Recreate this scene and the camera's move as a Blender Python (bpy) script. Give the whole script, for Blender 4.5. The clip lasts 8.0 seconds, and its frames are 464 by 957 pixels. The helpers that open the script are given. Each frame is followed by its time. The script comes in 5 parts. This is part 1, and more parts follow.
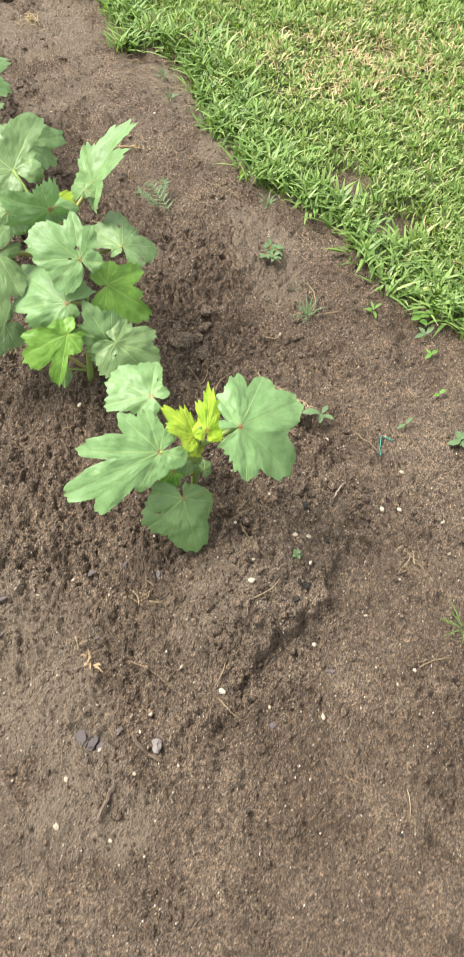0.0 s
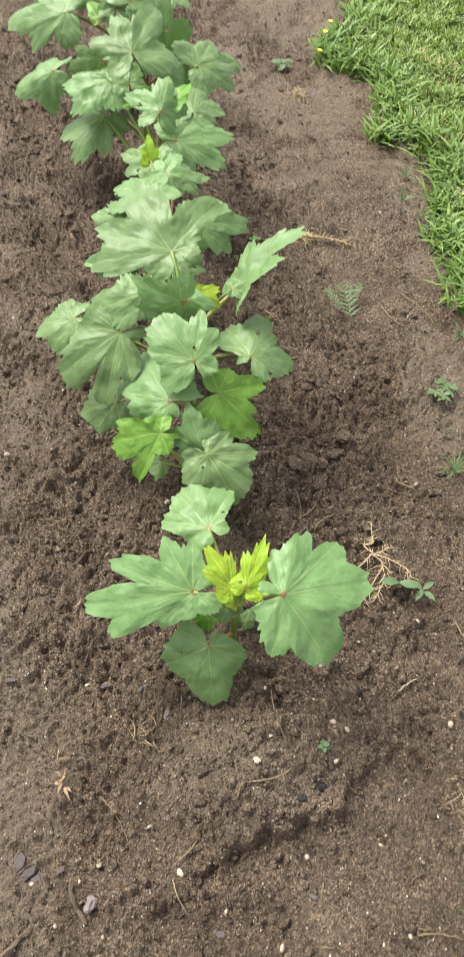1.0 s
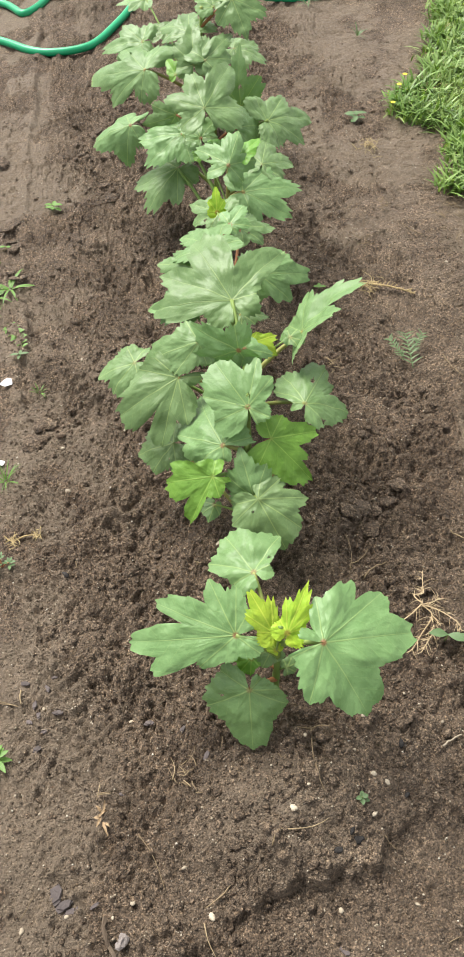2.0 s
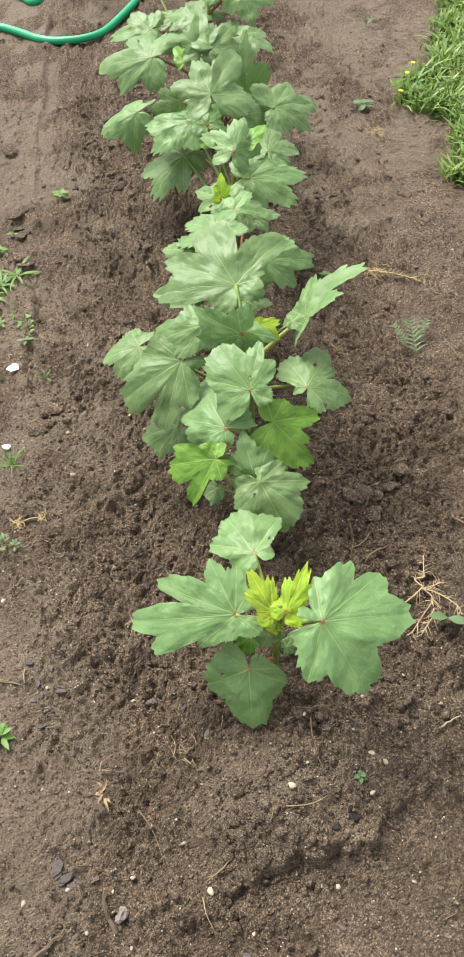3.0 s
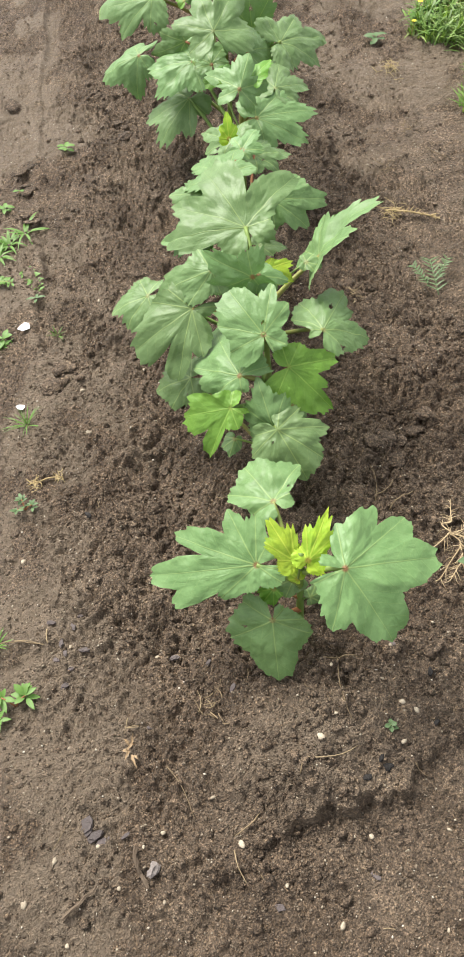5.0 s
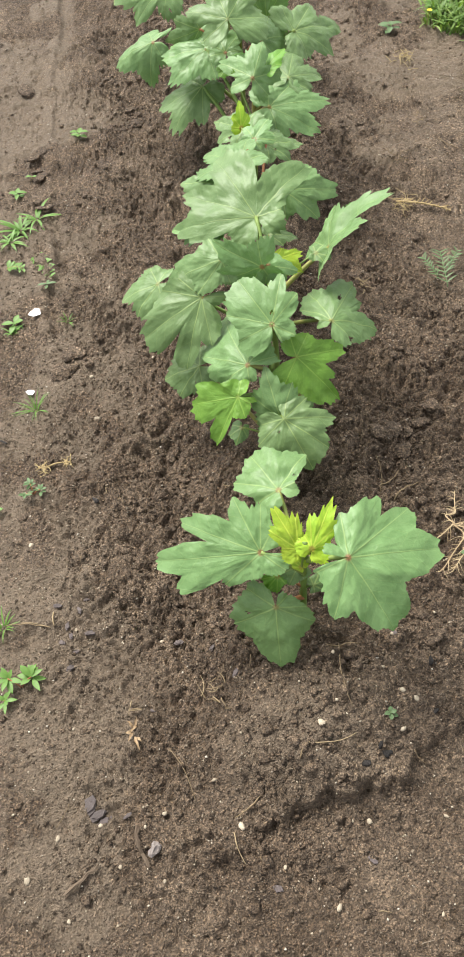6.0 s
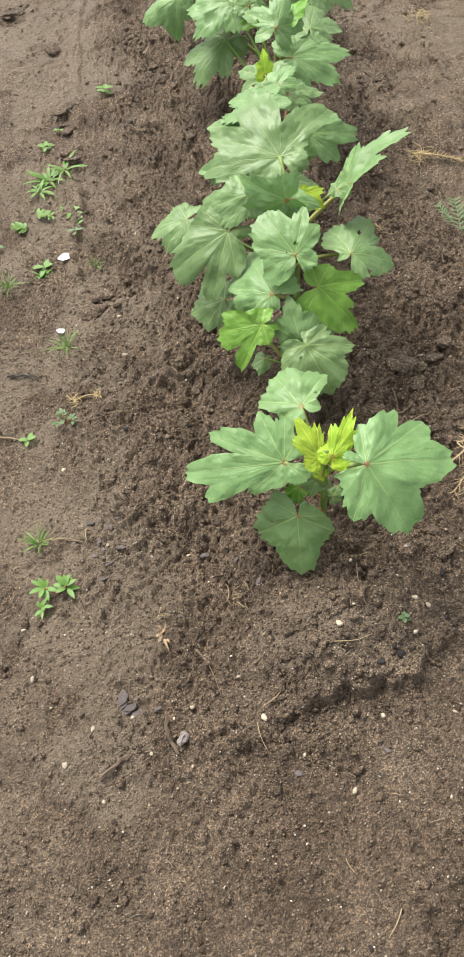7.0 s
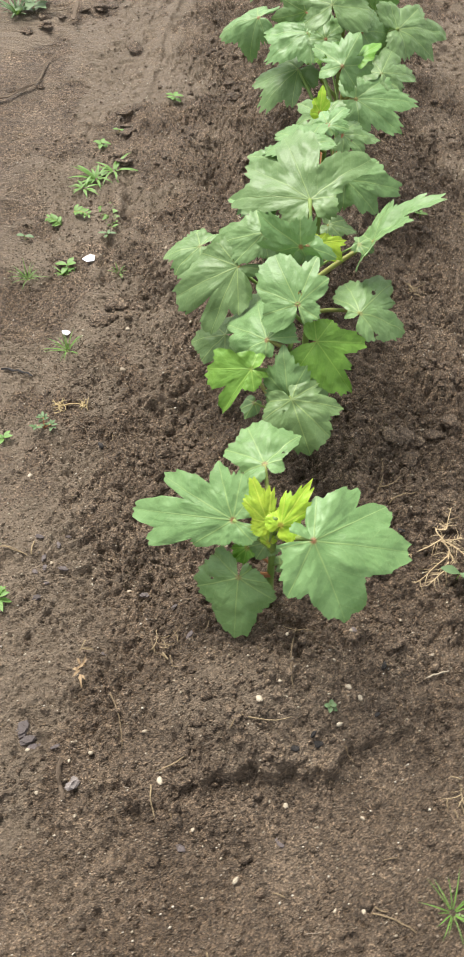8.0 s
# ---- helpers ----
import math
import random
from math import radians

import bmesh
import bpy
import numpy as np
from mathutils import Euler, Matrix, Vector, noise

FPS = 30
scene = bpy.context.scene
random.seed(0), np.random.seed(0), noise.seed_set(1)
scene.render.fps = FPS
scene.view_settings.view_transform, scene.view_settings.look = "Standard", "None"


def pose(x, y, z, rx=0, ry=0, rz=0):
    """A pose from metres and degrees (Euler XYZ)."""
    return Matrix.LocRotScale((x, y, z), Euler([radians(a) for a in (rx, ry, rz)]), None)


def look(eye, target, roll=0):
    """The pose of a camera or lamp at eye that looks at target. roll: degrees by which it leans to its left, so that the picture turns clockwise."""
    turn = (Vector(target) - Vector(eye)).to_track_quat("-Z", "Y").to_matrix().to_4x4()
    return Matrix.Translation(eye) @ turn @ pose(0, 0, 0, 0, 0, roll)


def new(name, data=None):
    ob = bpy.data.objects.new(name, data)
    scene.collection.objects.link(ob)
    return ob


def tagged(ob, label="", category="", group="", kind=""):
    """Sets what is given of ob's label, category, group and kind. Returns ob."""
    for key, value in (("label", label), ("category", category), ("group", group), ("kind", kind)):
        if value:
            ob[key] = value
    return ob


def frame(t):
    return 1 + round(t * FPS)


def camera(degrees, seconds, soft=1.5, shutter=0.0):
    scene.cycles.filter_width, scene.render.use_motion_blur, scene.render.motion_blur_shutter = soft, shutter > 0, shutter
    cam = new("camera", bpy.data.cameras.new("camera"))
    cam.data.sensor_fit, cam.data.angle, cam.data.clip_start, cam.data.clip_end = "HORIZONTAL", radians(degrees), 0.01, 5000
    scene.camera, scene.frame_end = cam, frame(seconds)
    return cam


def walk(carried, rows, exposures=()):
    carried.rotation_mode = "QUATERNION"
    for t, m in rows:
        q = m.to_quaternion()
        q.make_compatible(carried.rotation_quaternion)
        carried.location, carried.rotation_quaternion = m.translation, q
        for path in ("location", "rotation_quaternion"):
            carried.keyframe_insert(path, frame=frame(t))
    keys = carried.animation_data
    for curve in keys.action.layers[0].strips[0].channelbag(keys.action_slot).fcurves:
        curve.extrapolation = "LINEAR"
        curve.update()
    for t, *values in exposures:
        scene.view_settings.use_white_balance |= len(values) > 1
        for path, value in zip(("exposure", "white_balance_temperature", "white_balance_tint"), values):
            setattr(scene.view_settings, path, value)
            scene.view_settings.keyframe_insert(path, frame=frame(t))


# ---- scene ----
cam = camera(30.3, 8.0, soft=1.0, shutter=0.2)
PATH = [
    (0, (-0.421, -0.597, 1.182), (0.314, 0.309, -0.442), 5.9),
    (0.2, (-0.357, -0.565, 1.199), (0.336, 0.365, -0.431), 4.8),
    (0.3, (-0.341, -0.545, 1.184), (0.342, 0.395, -0.444), 5.8),
    (0.5, (-0.269, -0.523, 1.161), (0.258, 0.492, -0.48), 3.7),
    (0.7, (-0.194, -0.516, 1.143), (0.157, 0.566, -0.502), 2.9),
    (1, (-0.135, -0.512, 1.168), (0.153, 0.677, -0.415), 2.7),
    (1.2, (-0.118, -0.517, 1.181), (0.114, 0.745, -0.353), 0.2),
    (1.5, (-0.113, -0.521, 1.19), (0.059, 0.764, -0.333), -1.1),
    (1.7, (-0.109, -0.52, 1.189), (0.034, 0.765, -0.337), -1.4),
    (2.8, (-0.091, -0.539, 1.194), (0.024, 0.742, -0.337), -1.6),
    (3, (-0.093, -0.543, 1.188), (0.012, 0.732, -0.35), -1.9),
    (3.5, (-0.09, -0.549, 1.172), (0.008, 0.71, -0.379), -2.4),
    (4, (-0.077, -0.556, 1.161), (0.015, 0.682, -0.407), -3.5),
    (4.5, (-0.071, -0.552, 1.151), (0.014, 0.671, -0.429), -4.7),
    (5, (-0.078, -0.537, 1.148), (-0.049, 0.677, -0.441), -6.8),
    (5.2, (-0.074, -0.535, 1.153), (-0.055, 0.672, -0.441), -7.0),
    (6.3, (-0.079, -0.56, 1.159), (-0.073, 0.63, -0.449), -6.6),
    (6.5, (-0.084, -0.589, 1.157), (-0.083, 0.597, -0.454), -6.9),
    (6.8, (-0.105, -0.636, 1.169), (-0.114, 0.537, -0.45), -7.2),
    (7, (-0.111, -0.665, 1.165), (-0.127, 0.502, -0.459), -7.1),
    (7.3, (-0.1, -0.668, 1.16), (-0.181, 0.489, -0.469), -7.9),
    (7.5, (-0.071, -0.637, 1.149), (-0.187, 0.52, -0.478), -7.4),
    (7.8, (-0.023, -0.596, 1.136), (-0.14, 0.576, -0.481), -2.4),
    (8, (0.017, -0.584, 1.138), (-0.109, 0.605, -0.465), -0.0),
]
walk(cam, [(t, look(eye, target, roll)) for t, eye, target, roll in PATH], exposures=[(0, 1.68), (0.5, 1.57), (1.0, 1.45), (1.5, 1.38), (8, 1.38)])

# ---- world and light: bright overcast day ----
world = bpy.data.worlds.new("overcast_sky")
scene.world = world
world.use_nodes = True
wn, wl = world.node_tree.nodes, world.node_tree.links
sky = wn.new("ShaderNodeTexSky")
sky.sky_type, sky.sun_disc = "NISHITA", False
sky.sun_elevation, sky.sun_rotation = radians(59), radians(-39)
sky.air_density, sky.dust_density = 1.0, 3.0
pale = wn.new("ShaderNodeHueSaturation")
pale.inputs["Saturation"].default_value = 0.12
wl.new(sky.outputs[0], pale.inputs["Color"])
wl.new(pale.outputs[0], wn["Background"].inputs["Color"])
wn["Background"].inputs["Strength"].default_value = 0.118

sun = new("sun", bpy.data.lights.new("sun", "SUN"))
sun.data.energy, sun.data.angle, sun.data.color = 2.1, radians(26), (1.0, 0.95, 0.86)
sun.matrix_world = look((-1.6, 2.0, 4.2), (0, 0, 0))


# ---- materials ----
def nodes_of(name):
    m = bpy.data.materials.new(name)
    m.use_nodes = True
    return m, m.node_tree.nodes, m.node_tree.links, m.node_tree.nodes["Principled BSDF"]


def ramp(n, stops):
    r = n.new("ShaderNodeValToRGB")
    while len(r.color_ramp.elements) < len(stops):
        r.color_ramp.elements.new(0.5)
    for e, (p, c) in zip(r.color_ramp.elements, stops):
        e.position, e.color = p, (*c, 1.0)
    return r


def noise_node(n, l, scale, detail=4.0, rough=0.55, coords=None):
    t = n.new("ShaderNodeTexNoise")
    t.inputs["Scale"].default_value, t.inputs["Detail"].default_value, t.inputs["Roughness"].default_value = scale, detail, rough
    if coords:
        l.new(coords, t.inputs["Vector"])
    return t


def mixed(n, l, mode, fac, a, b):
    """A colour mix; fac, a and b are sockets or values."""
    m = n.new("ShaderNodeMix")
    m.data_type, m.blend_type = "RGBA", mode
    for socket, v in ((m.inputs[0], fac), (m.inputs[6], a), (m.inputs[7], b)):
        if isinstance(v, bpy.types.NodeSocket):
            l.new(v, socket)
        else:
            socket.default_value = (*v, 1.0) if isinstance(v, tuple) else v
    return m.outputs[2]


def math_node(n, l, op, a, b=0.0, c=0.0):
    m = n.new("ShaderNodeMath")
    m.operation = op
    for socket, v in zip(m.inputs, (a, b, c)):
        if isinstance(v, bpy.types.NodeSocket):
            l.new(v, socket)
        else:
            socket.default_value = v
    return m.outputs[0]


def bumped(n, l, bsdf, height, strength, distance):
    b = n.new("ShaderNodeBump")
    b.inputs["Strength"].default_value, b.inputs["Distance"].default_value = strength, distance
    l.new(height, b.inputs["Height"])
    l.new(b.outputs[0], bsdf.inputs["Normal"])


def soil_material():
    m, n, l, p = nodes_of("moist_loam")
    pos = n.new("ShaderNodeNewGeometry").outputs["Position"]
    patch = noise_node(n, l, 3.2, 5, 0.6, pos)
    grain = noise_node(n, l, 150, 6, 0.8, pos)
    fine = noise_node(n, l, 420, 3, 0.6, pos)
    tone = ramp(n, [(0.30, (0.180, 0.126, 0.086)), (0.5, (0.236, 0.172, 0.121)), (0.68, (0.290, 0.218, 0.157))])
    l.new(patch.outputs["Fac"], tone.inputs[0])
    specks = ramp(n, [(0.30, (0.30, 0.29, 0.28)), (0.50, (0.95, 0.95, 0.94)), (0.68, (1.6, 1.58, 1.52))])
    l.new(grain.outputs["Fac"], specks.inputs[0])
    soil = mixed(n, l, "MULTIPLY", 0.85, tone.outputs[0], specks.outputs[0])
    crumbs = ramp(n, [(0.34, (0.5, 0.5, 0.5)), (0.5, (0.95, 0.95, 0.95)), (0.66, (1.55, 1.52, 1.45))])
    l.new(fine.outputs["Fac"], crumbs.inputs[0])
    soil = mixed(n, l, "MULTIPLY", 0.8, soil, crumbs.outputs[0])
    for size, least, most in ((230, 0.62, 1.42), (430, 0.55, 1.6)):
        cell = n.new("ShaderNodeTexVoronoi")
        cell.inputs["Scale"].default_value = size
        l.new(pos, cell.inputs["Vector"])
        shade = n.new("ShaderNodeSeparateColor")
        l.new(cell.outputs["Color"], shade.inputs[0])
        soil = mixed(n, l, "MULTIPLY", 0.75, soil, ramp_out(n, l, shade.outputs[0], [(0.0, (least,) * 3), (0.6, (0.95,) * 3), (1.0, (most, most * 0.99, most * 0.96))]))
    # random darker and lighter tone, in patches several centimetres across
    mottle = noise_node(n, l, 13, 7, 0.62, pos)
    soil = mixed(n, l, "MULTIPLY", 1.0, soil, ramp_out(n, l, mottle.outputs["Fac"], [(0.34, (0.76, 0.75, 0.73)), (0.52, (1.0, 1.0, 1.0)), (0.68, (1.24, 1.24, 1.22))]))
    crust = n.new("ShaderNodeAttribute")
    crust.attribute_name = "crust"
    soil = mixed(n, l, "MIX", math_node(n, l, "MULTIPLY", crust.outputs["Fac"], 0.72), soil, mixed(n, l, "MULTIPLY", 0.5, (0.262, 0.205, 0.147), specks.outputs[0]))
    turf = n.new("ShaderNodeAttribute")
    turf.attribute_name = "turf"
    thatch = ramp(n, [(0.3, (0.075, 0.095, 0.028)), (0.6, (0.185, 0.235, 0.075))])
    l.new(grain.outputs["Fac"], thatch.inputs[0])
    l.new(mixed(n, l, "MIX", turf.outputs["Fac"], soil, thatch.outputs[0]), p.inputs["Base Color"])
    rough = n.new("ShaderNodeMapRange")
    rough.inputs["To Min"].default_value, rough.inputs["To Max"].default_value = 0.48, 0.85
    l.new(patch.outputs["Fac"], rough.inputs["Value"])
    l.new(rough.outputs[0], p.inputs["Roughness"])
    p.inputs["Specular IOR Level"].default_value = 0.35
    lumps = noise_node(n, l, 190, 6, 0.75, pos)
    height = math_node(n, l, "ADD", math_node(n, l, "MULTIPLY", grain.outputs["Fac"], 0.9), math_node(n, l, "MULTIPLY", fine.outputs["Fac"], 0.3))
    height = math_node(n, l, "ADD", height, math_node(n, l, "MULTIPLY", lumps.outputs["Fac"], 0.9))
    grains = n.new("ShaderNodeTexVoronoi")
    grains.inputs["Scale"].default_value = 300
    l.new(pos, grains.inputs["Vector"])
    height = math_node(n, l, "ADD", height, math_node(n, l, "MULTIPLY", grains.outputs["Distance"], -0.5))
    height = math_node(n, l, "MULTIPLY", height, math_node(n, l, "MULTIPLY_ADD", crust.outputs["Fac"], -0.25, 1.0))
    bumped(n, l, p, height, 1.0, 0.016)
    return m


def leaf_material(name, dark, light, vein, shine):
    """Leaf blade: pale veins by the blade's own coordinates (across and along the nearest rib), a red spot where the stalk joins."""
    m, n, l, p = nodes_of(name)
    uv = n.new("ShaderNodeUVMap")
    uv.uv_map = "ribs"
    split = n.new("ShaderNodeSeparateXYZ")
    l.new(uv.outputs[0], split.inputs[0])
    across, along = split.outputs[0], split.outputs[1]
    obj = n.new("ShaderNodeTexCoord").outputs["Object"]
    chance = n.new("ShaderNodeObjectInfo").outputs["Random"]
    blotch = noise_node(n, l, 28, 4, 0.6, obj)
    cells = noise_node(n, l, 260, 3, 0.6, obj)
    blister = noise_node(n, l, 130, 4, 0.6, obj)
    base = ramp(n, [(0.32, dark), (0.66, light)])
    l.new(blotch.outputs["Fac"], base.inputs[0])
    col = mixed(n, l, "MULTIPLY", 0.35, base.outputs[0], ramp_out(n, l, cells.outputs["Fac"], [(0.3, (0.82, 0.84, 0.82)), (0.7, (1.12, 1.10, 1.1))]))
    hue = n.new("ShaderNodeHueSaturation")
    l.new(math_node(n, l, "MULTIPLY_ADD", chance, 0.30, 0.90), hue.inputs["Value"])
    l.new(math_node(n, l, "MULTIPLY_ADD", chance, 0.016, 0.492), hue.inputs["Hue"])
    l.new(col, hue.inputs["Color"])
    # ribs taper outwards; side veins leave them at a slant
    width = math_node(n, l, "MULTIPLY_ADD", along, -0.006, 0.0095)
    rib = n.new("ShaderNodeMapRange")
    rib.interpolation_type = "SMOOTHSTEP"
    rib.inputs["From Min"].default_value, rib.inputs["From Max"].default_value = 1.7, 0.3
    l.new(math_node(n, l, "DIVIDE", across, width), rib.inputs["Value"])
    slant = math_node(n, l, "MULTIPLY_ADD", across, -0.85, along)
    wave = math_node(n, l, "PINGPONG", math_node(n, l, "ADD", slant, math_node(n, l, "MULTIPLY", blotch.outputs["Fac"], 0.05)), 0.085)
    side = n.new("ShaderNodeMapRange")
    side.interpolation_type = "SMOOTHSTEP"
    side.inputs["From Min"].default_value, side.inputs["From Max"].default_value = 0.007, 0.001
    l.new(wave, side.inputs["Value"])
    veins = math_node(n, l, "MAXIMUM", rib.outputs[0], math_node(n, l, "MULTIPLY", side.outputs[0], 0.30))
    col = mixed(n, l, "MIX", math_node(n, l, "MULTIPLY", veins, 0.34), hue.outputs[0], vein)
    spot = n.new("ShaderNodeMapRange")
    spot.interpolation_type = "SMOOTHSTEP"
    spot.inputs["From Min"].default_value, spot.inputs["From Max"].default_value = 0.06, 0.02
    length = n.new("ShaderNodeVectorMath")
    length.operation = "LENGTH"
    l.new(uv.outputs[0], length.inputs[0])
    l.new(length.outputs["Value"], spot.inputs["Value"])
    col = mixed(n, l, "MIX", math_node(n, l, "MULTIPLY", spot.outputs[0], math_node(n, l, "MULTIPLY", chance, 0.75)), col, (0.22, 0.03, 0.02))
    l.new(col, p.inputs["Base Color"])
    p.inputs["Roughness"].default_value = shine
    p.inputs["Specular IOR Level"].default_value = 0.36
    p.inputs["Sheen Weight"].default_value, p.inputs["Sheen Roughness"].default_value = 0.07, 0.5
    p.inputs["Sheen Tint"].default_value = (0.85, 1.0, 0.85, 1.0)
    height = math_node(n, l, "ADD", math_node(n, l, "MULTIPLY", veins, -0.5), math_node(n, l, "MULTIPLY", cells.outputs["Fac"], 0.3))
    height = math_node(n, l, "ADD", height, math_node(n, l, "MULTIPLY", blister.outputs["Fac"], 0.8))
    bumped(n, l, p, height, 0.40, 0.0020)
    glow = n.new("ShaderNodeBsdfTranslucent")
    l.new(mixed(n, l, "MULTIPLY", 1.0, col, (1.10, 1.50, 0.62)), glow.inputs["Color"])
    mix = n.new("ShaderNodeMixShader")
    mix.inputs[0].default_value = 0.14
    l.new(p.outputs[0], mix.inputs[1])
    l.new(glow.outputs[0], mix.inputs[2])
    l.new(mix.outputs[0], n["Material Output"].inputs["Surface"])
    return m


def ramp_out(n, l, fac, stops):
    r = ramp(n, stops)
    l.new(fac, r.inputs[0])
    return r.outputs[0]


def varied(name, stops, rough=0.7, scale=60, bump=0.3, per="object", spec=0.3, translucent=0.0):
    """A plain natural surface: a ramp of colours run through by grain, shifted piece by piece (per object or per loose island)."""
    m, n, l, p = nodes_of(name)
    obj = n.new("ShaderNodeTexCoord").outputs["Object"]
    grain = noise_node(n, l, scale, 5, 0.65, obj)
    if per == "island":
        chance = n.new("ShaderNodeNewGeometry").outputs["Random Per Island"]
    else:
        chance = n.new("ShaderNodeObjectInfo").outputs["Random"]
    fac = math_node(n, l, "MULTIPLY_ADD", chance, 0.7, math_node(n, l, "MULTIPLY_ADD", grain.outputs["Fac"], 0.6, -0.15))
    col = ramp_out(n, l, fac, stops)
    l.new(col, p.inputs["Base Color"])
    p.inputs["Roughness"].default_value, p.inputs["Specular IOR Level"].default_value = rough, spec
    bumped(n, l, p, grain.outputs["Fac"], bump, 0.002)
    if translucent:
        glow = n.new("ShaderNodeBsdfTranslucent")
        l.new(mixed(n, l, "MULTIPLY", 1.0, col, (1.3, 1.4, 0.6)), glow.inputs["Color"])
        mix = n.new("ShaderNodeMixShader")
        mix.inputs[0].default_value = translucent
        l.new(p.outputs[0], mix.inputs[1])
        l.new(glow.outputs[0], mix.inputs[2])
        l.new(mix.outputs[0], n["Material Output"].inputs["Surface"])
    return m


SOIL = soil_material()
LEAF = {
    "mature": leaf_material("okra_leaf_mature", (0.104, 0.186, 0.062), (0.150, 0.246, 0.094), (0.35, 0.44, 0.15), 0.43),
    "fresh": leaf_material("okra_leaf_fresh", (0.090, 0.210, 0.022), (0.145, 0.300, 0.042), (0.30, 0.44, 0.09), 0.45),
    "young": leaf_material("okra_leaf_young", (0.19, 0.34, 0.022), (0.34, 0.46, 0.035), (0.55, 0.60, 0.10), 0.45),
}
STALK = varied("okra_stalk", [(0.0, (0.10, 0.19, 0.04)), (0.6, (0.20, 0.27, 0.07)), (1.0, (0.30, 0.22, 0.08))], 0.5, 80, 0.2)
RED_STALK = varied("okra_red_stalk", [(0.0, (0.22, 0.10, 0.04)), (1.0, (0.30, 0.13, 0.06))], 0.5, 80, 0.2)
GRASS = varied("lawn_grass", [(0.0, (0.070, 0.135, 0.024)), (0.35, (0.155, 0.250, 0.055)), (0.7, (0.265, 0.350, 0.110)), (1.0, (0.47, 0.47, 0.24))], 0.5, 30, 0.1, "island", 0.4, 0.3)
EDGE_GRASS = varied("coarse_edge_grass", [(0.0, (0.058, 0.112, 0.020)), (0.4, (0.122, 0.212, 0.044)), (0.75, (0.205, 0.310, 0.085)), (1.0, (0.34, 0.41, 0.16))], 0.45, 30, 0.1, "island", 0.4, 0.25)
DRY_GRASS = varied("dry_thatch", [(0.0, (0.22, 0.15, 0.07)), (0.6, (0.42, 0.33, 0.17)), (1.0, (0.55, 0.47, 0.28))], 0.75, 60, 0.2, "island")
CLOD = varied("soil_crumb", [(0.0, (0.045, 0.033, 0.023)), (0.45, (0.115, 0.088, 0.062)), (0.8, (0.19, 0.15, 0.11)), (1.0, (0.28, 0.225, 0.165))], 0.9, 220, 0.8, "island")
GRIT = varied("pale_grit", [(0.0, (0.20, 0.16, 0.11)), (0.4, (0.34, 0.29, 0.21)), (0.8, (0.50, 0.45, 0.37)), (1.0, (0.34, 0.28, 0.21))], 0.6, 150, 0.3, "island")
PEBBLE = varied("pale_pebble", [(0.0, (0.22, 0.18, 0.13)), (0.5, (0.36, 0.305, 0.225)), (1.0, (0.48, 0.41, 0.31))], 0.55, 180, 0.4)
SLATE = varied("dark_slate_chip", [(0.0, (0.07, 0.058, 0.054)), (1.0, (0.135, 0.11, 0.105))], 0.55, 120, 0.5)
COAL = varied("black_charcoal", [(0.0, (0.018, 0.016, 0.015)), (1.0, (0.045, 0.040, 0.037))], 0.6, 160, 0.7)
STRAW = varied("dry_straw", [(0.0, (0.12, 0.086, 0.05)), (0.5, (0.215, 0.16, 0.092)), (1.0, (0.34, 0.265, 0.155))], 0.7, 120, 0.3)
TWIG = varied("grey_brown_twig", [(0.0, (0.075, 0.054, 0.037)), (1.0, (0.15, 0.112, 0.078))], 0.8, 120, 0.6)
WEED = varied("weed_green", [(0.0, (0.07, 0.16, 0.025)), (0.5, (0.13, 0.25, 0.05)), (1.0, (0.22, 0.34, 0.09))], 0.5, 60, 0.2, "island", 0.4, 0.25)
BLUE_WEED = varied("weed_blue_green", [(0.0, (0.07, 0.13, 0.05)), (1.0, (0.15, 0.225, 0.10))], 0.55, 60, 0.2, "island", 0.4, 0.2)
DEAD_LEAF = varied("dead_leaf_tan", [(0.0, (0.20, 0.135, 0.075)), (1.0, (0.34, 0.245, 0.145))], 0.7, 90, 0.4)
DEAD_ROOT = varied("dead_runner_straw", [(0.0, (0.29, 0.21, 0.12)), (0.5, (0.40, 0.31, 0.185)), (1.0, (0.52, 0.42, 0.27))], 0.75, 140, 0.4)
FIBRE = varied("grey_fibre", [(0.0, (0.16, 0.13, 0.095)), (1.0, (0.27, 0.22, 0.165))], 0.8, 140, 0.4)
WHITE = varied("white_plastic_scrap", [(0.0, (0.74, 0.76, 0.80)), (1.0, (0.82, 0.83, 0.86))], 0.5, 60, 0.2)
QUARTZ = varied("milky_quartz", [(0.0, (0.08, 0.065, 0.055)), (0.5, (0.22, 0.19, 0.175)), (1.0, (0.45, 0.41, 0.39))], 0.35, 110, 0.6, spec=0.5)
YELLOW = varied("yellow_petal", [(0.0, (0.65, 0.50, 0.02)), (1.0, (0.75, 0.62, 0.05))], 0.5, 60, 0.1)
HOSE = varied("green_vinyl_hose", [(0.0, (0.0, 0.235, 0.095)), (0.6, (0.006, 0.315, 0.130)), (1.0, (0.025, 0.37, 0.165))], 0.38, 14, 0.05, spec=0.5)
TEAL = varied("teal_twine", [(0.0, (0.03, 0.18, 0.14)), (1.0, (0.05, 0.24, 0.19))], 0.6, 60, 0.1)


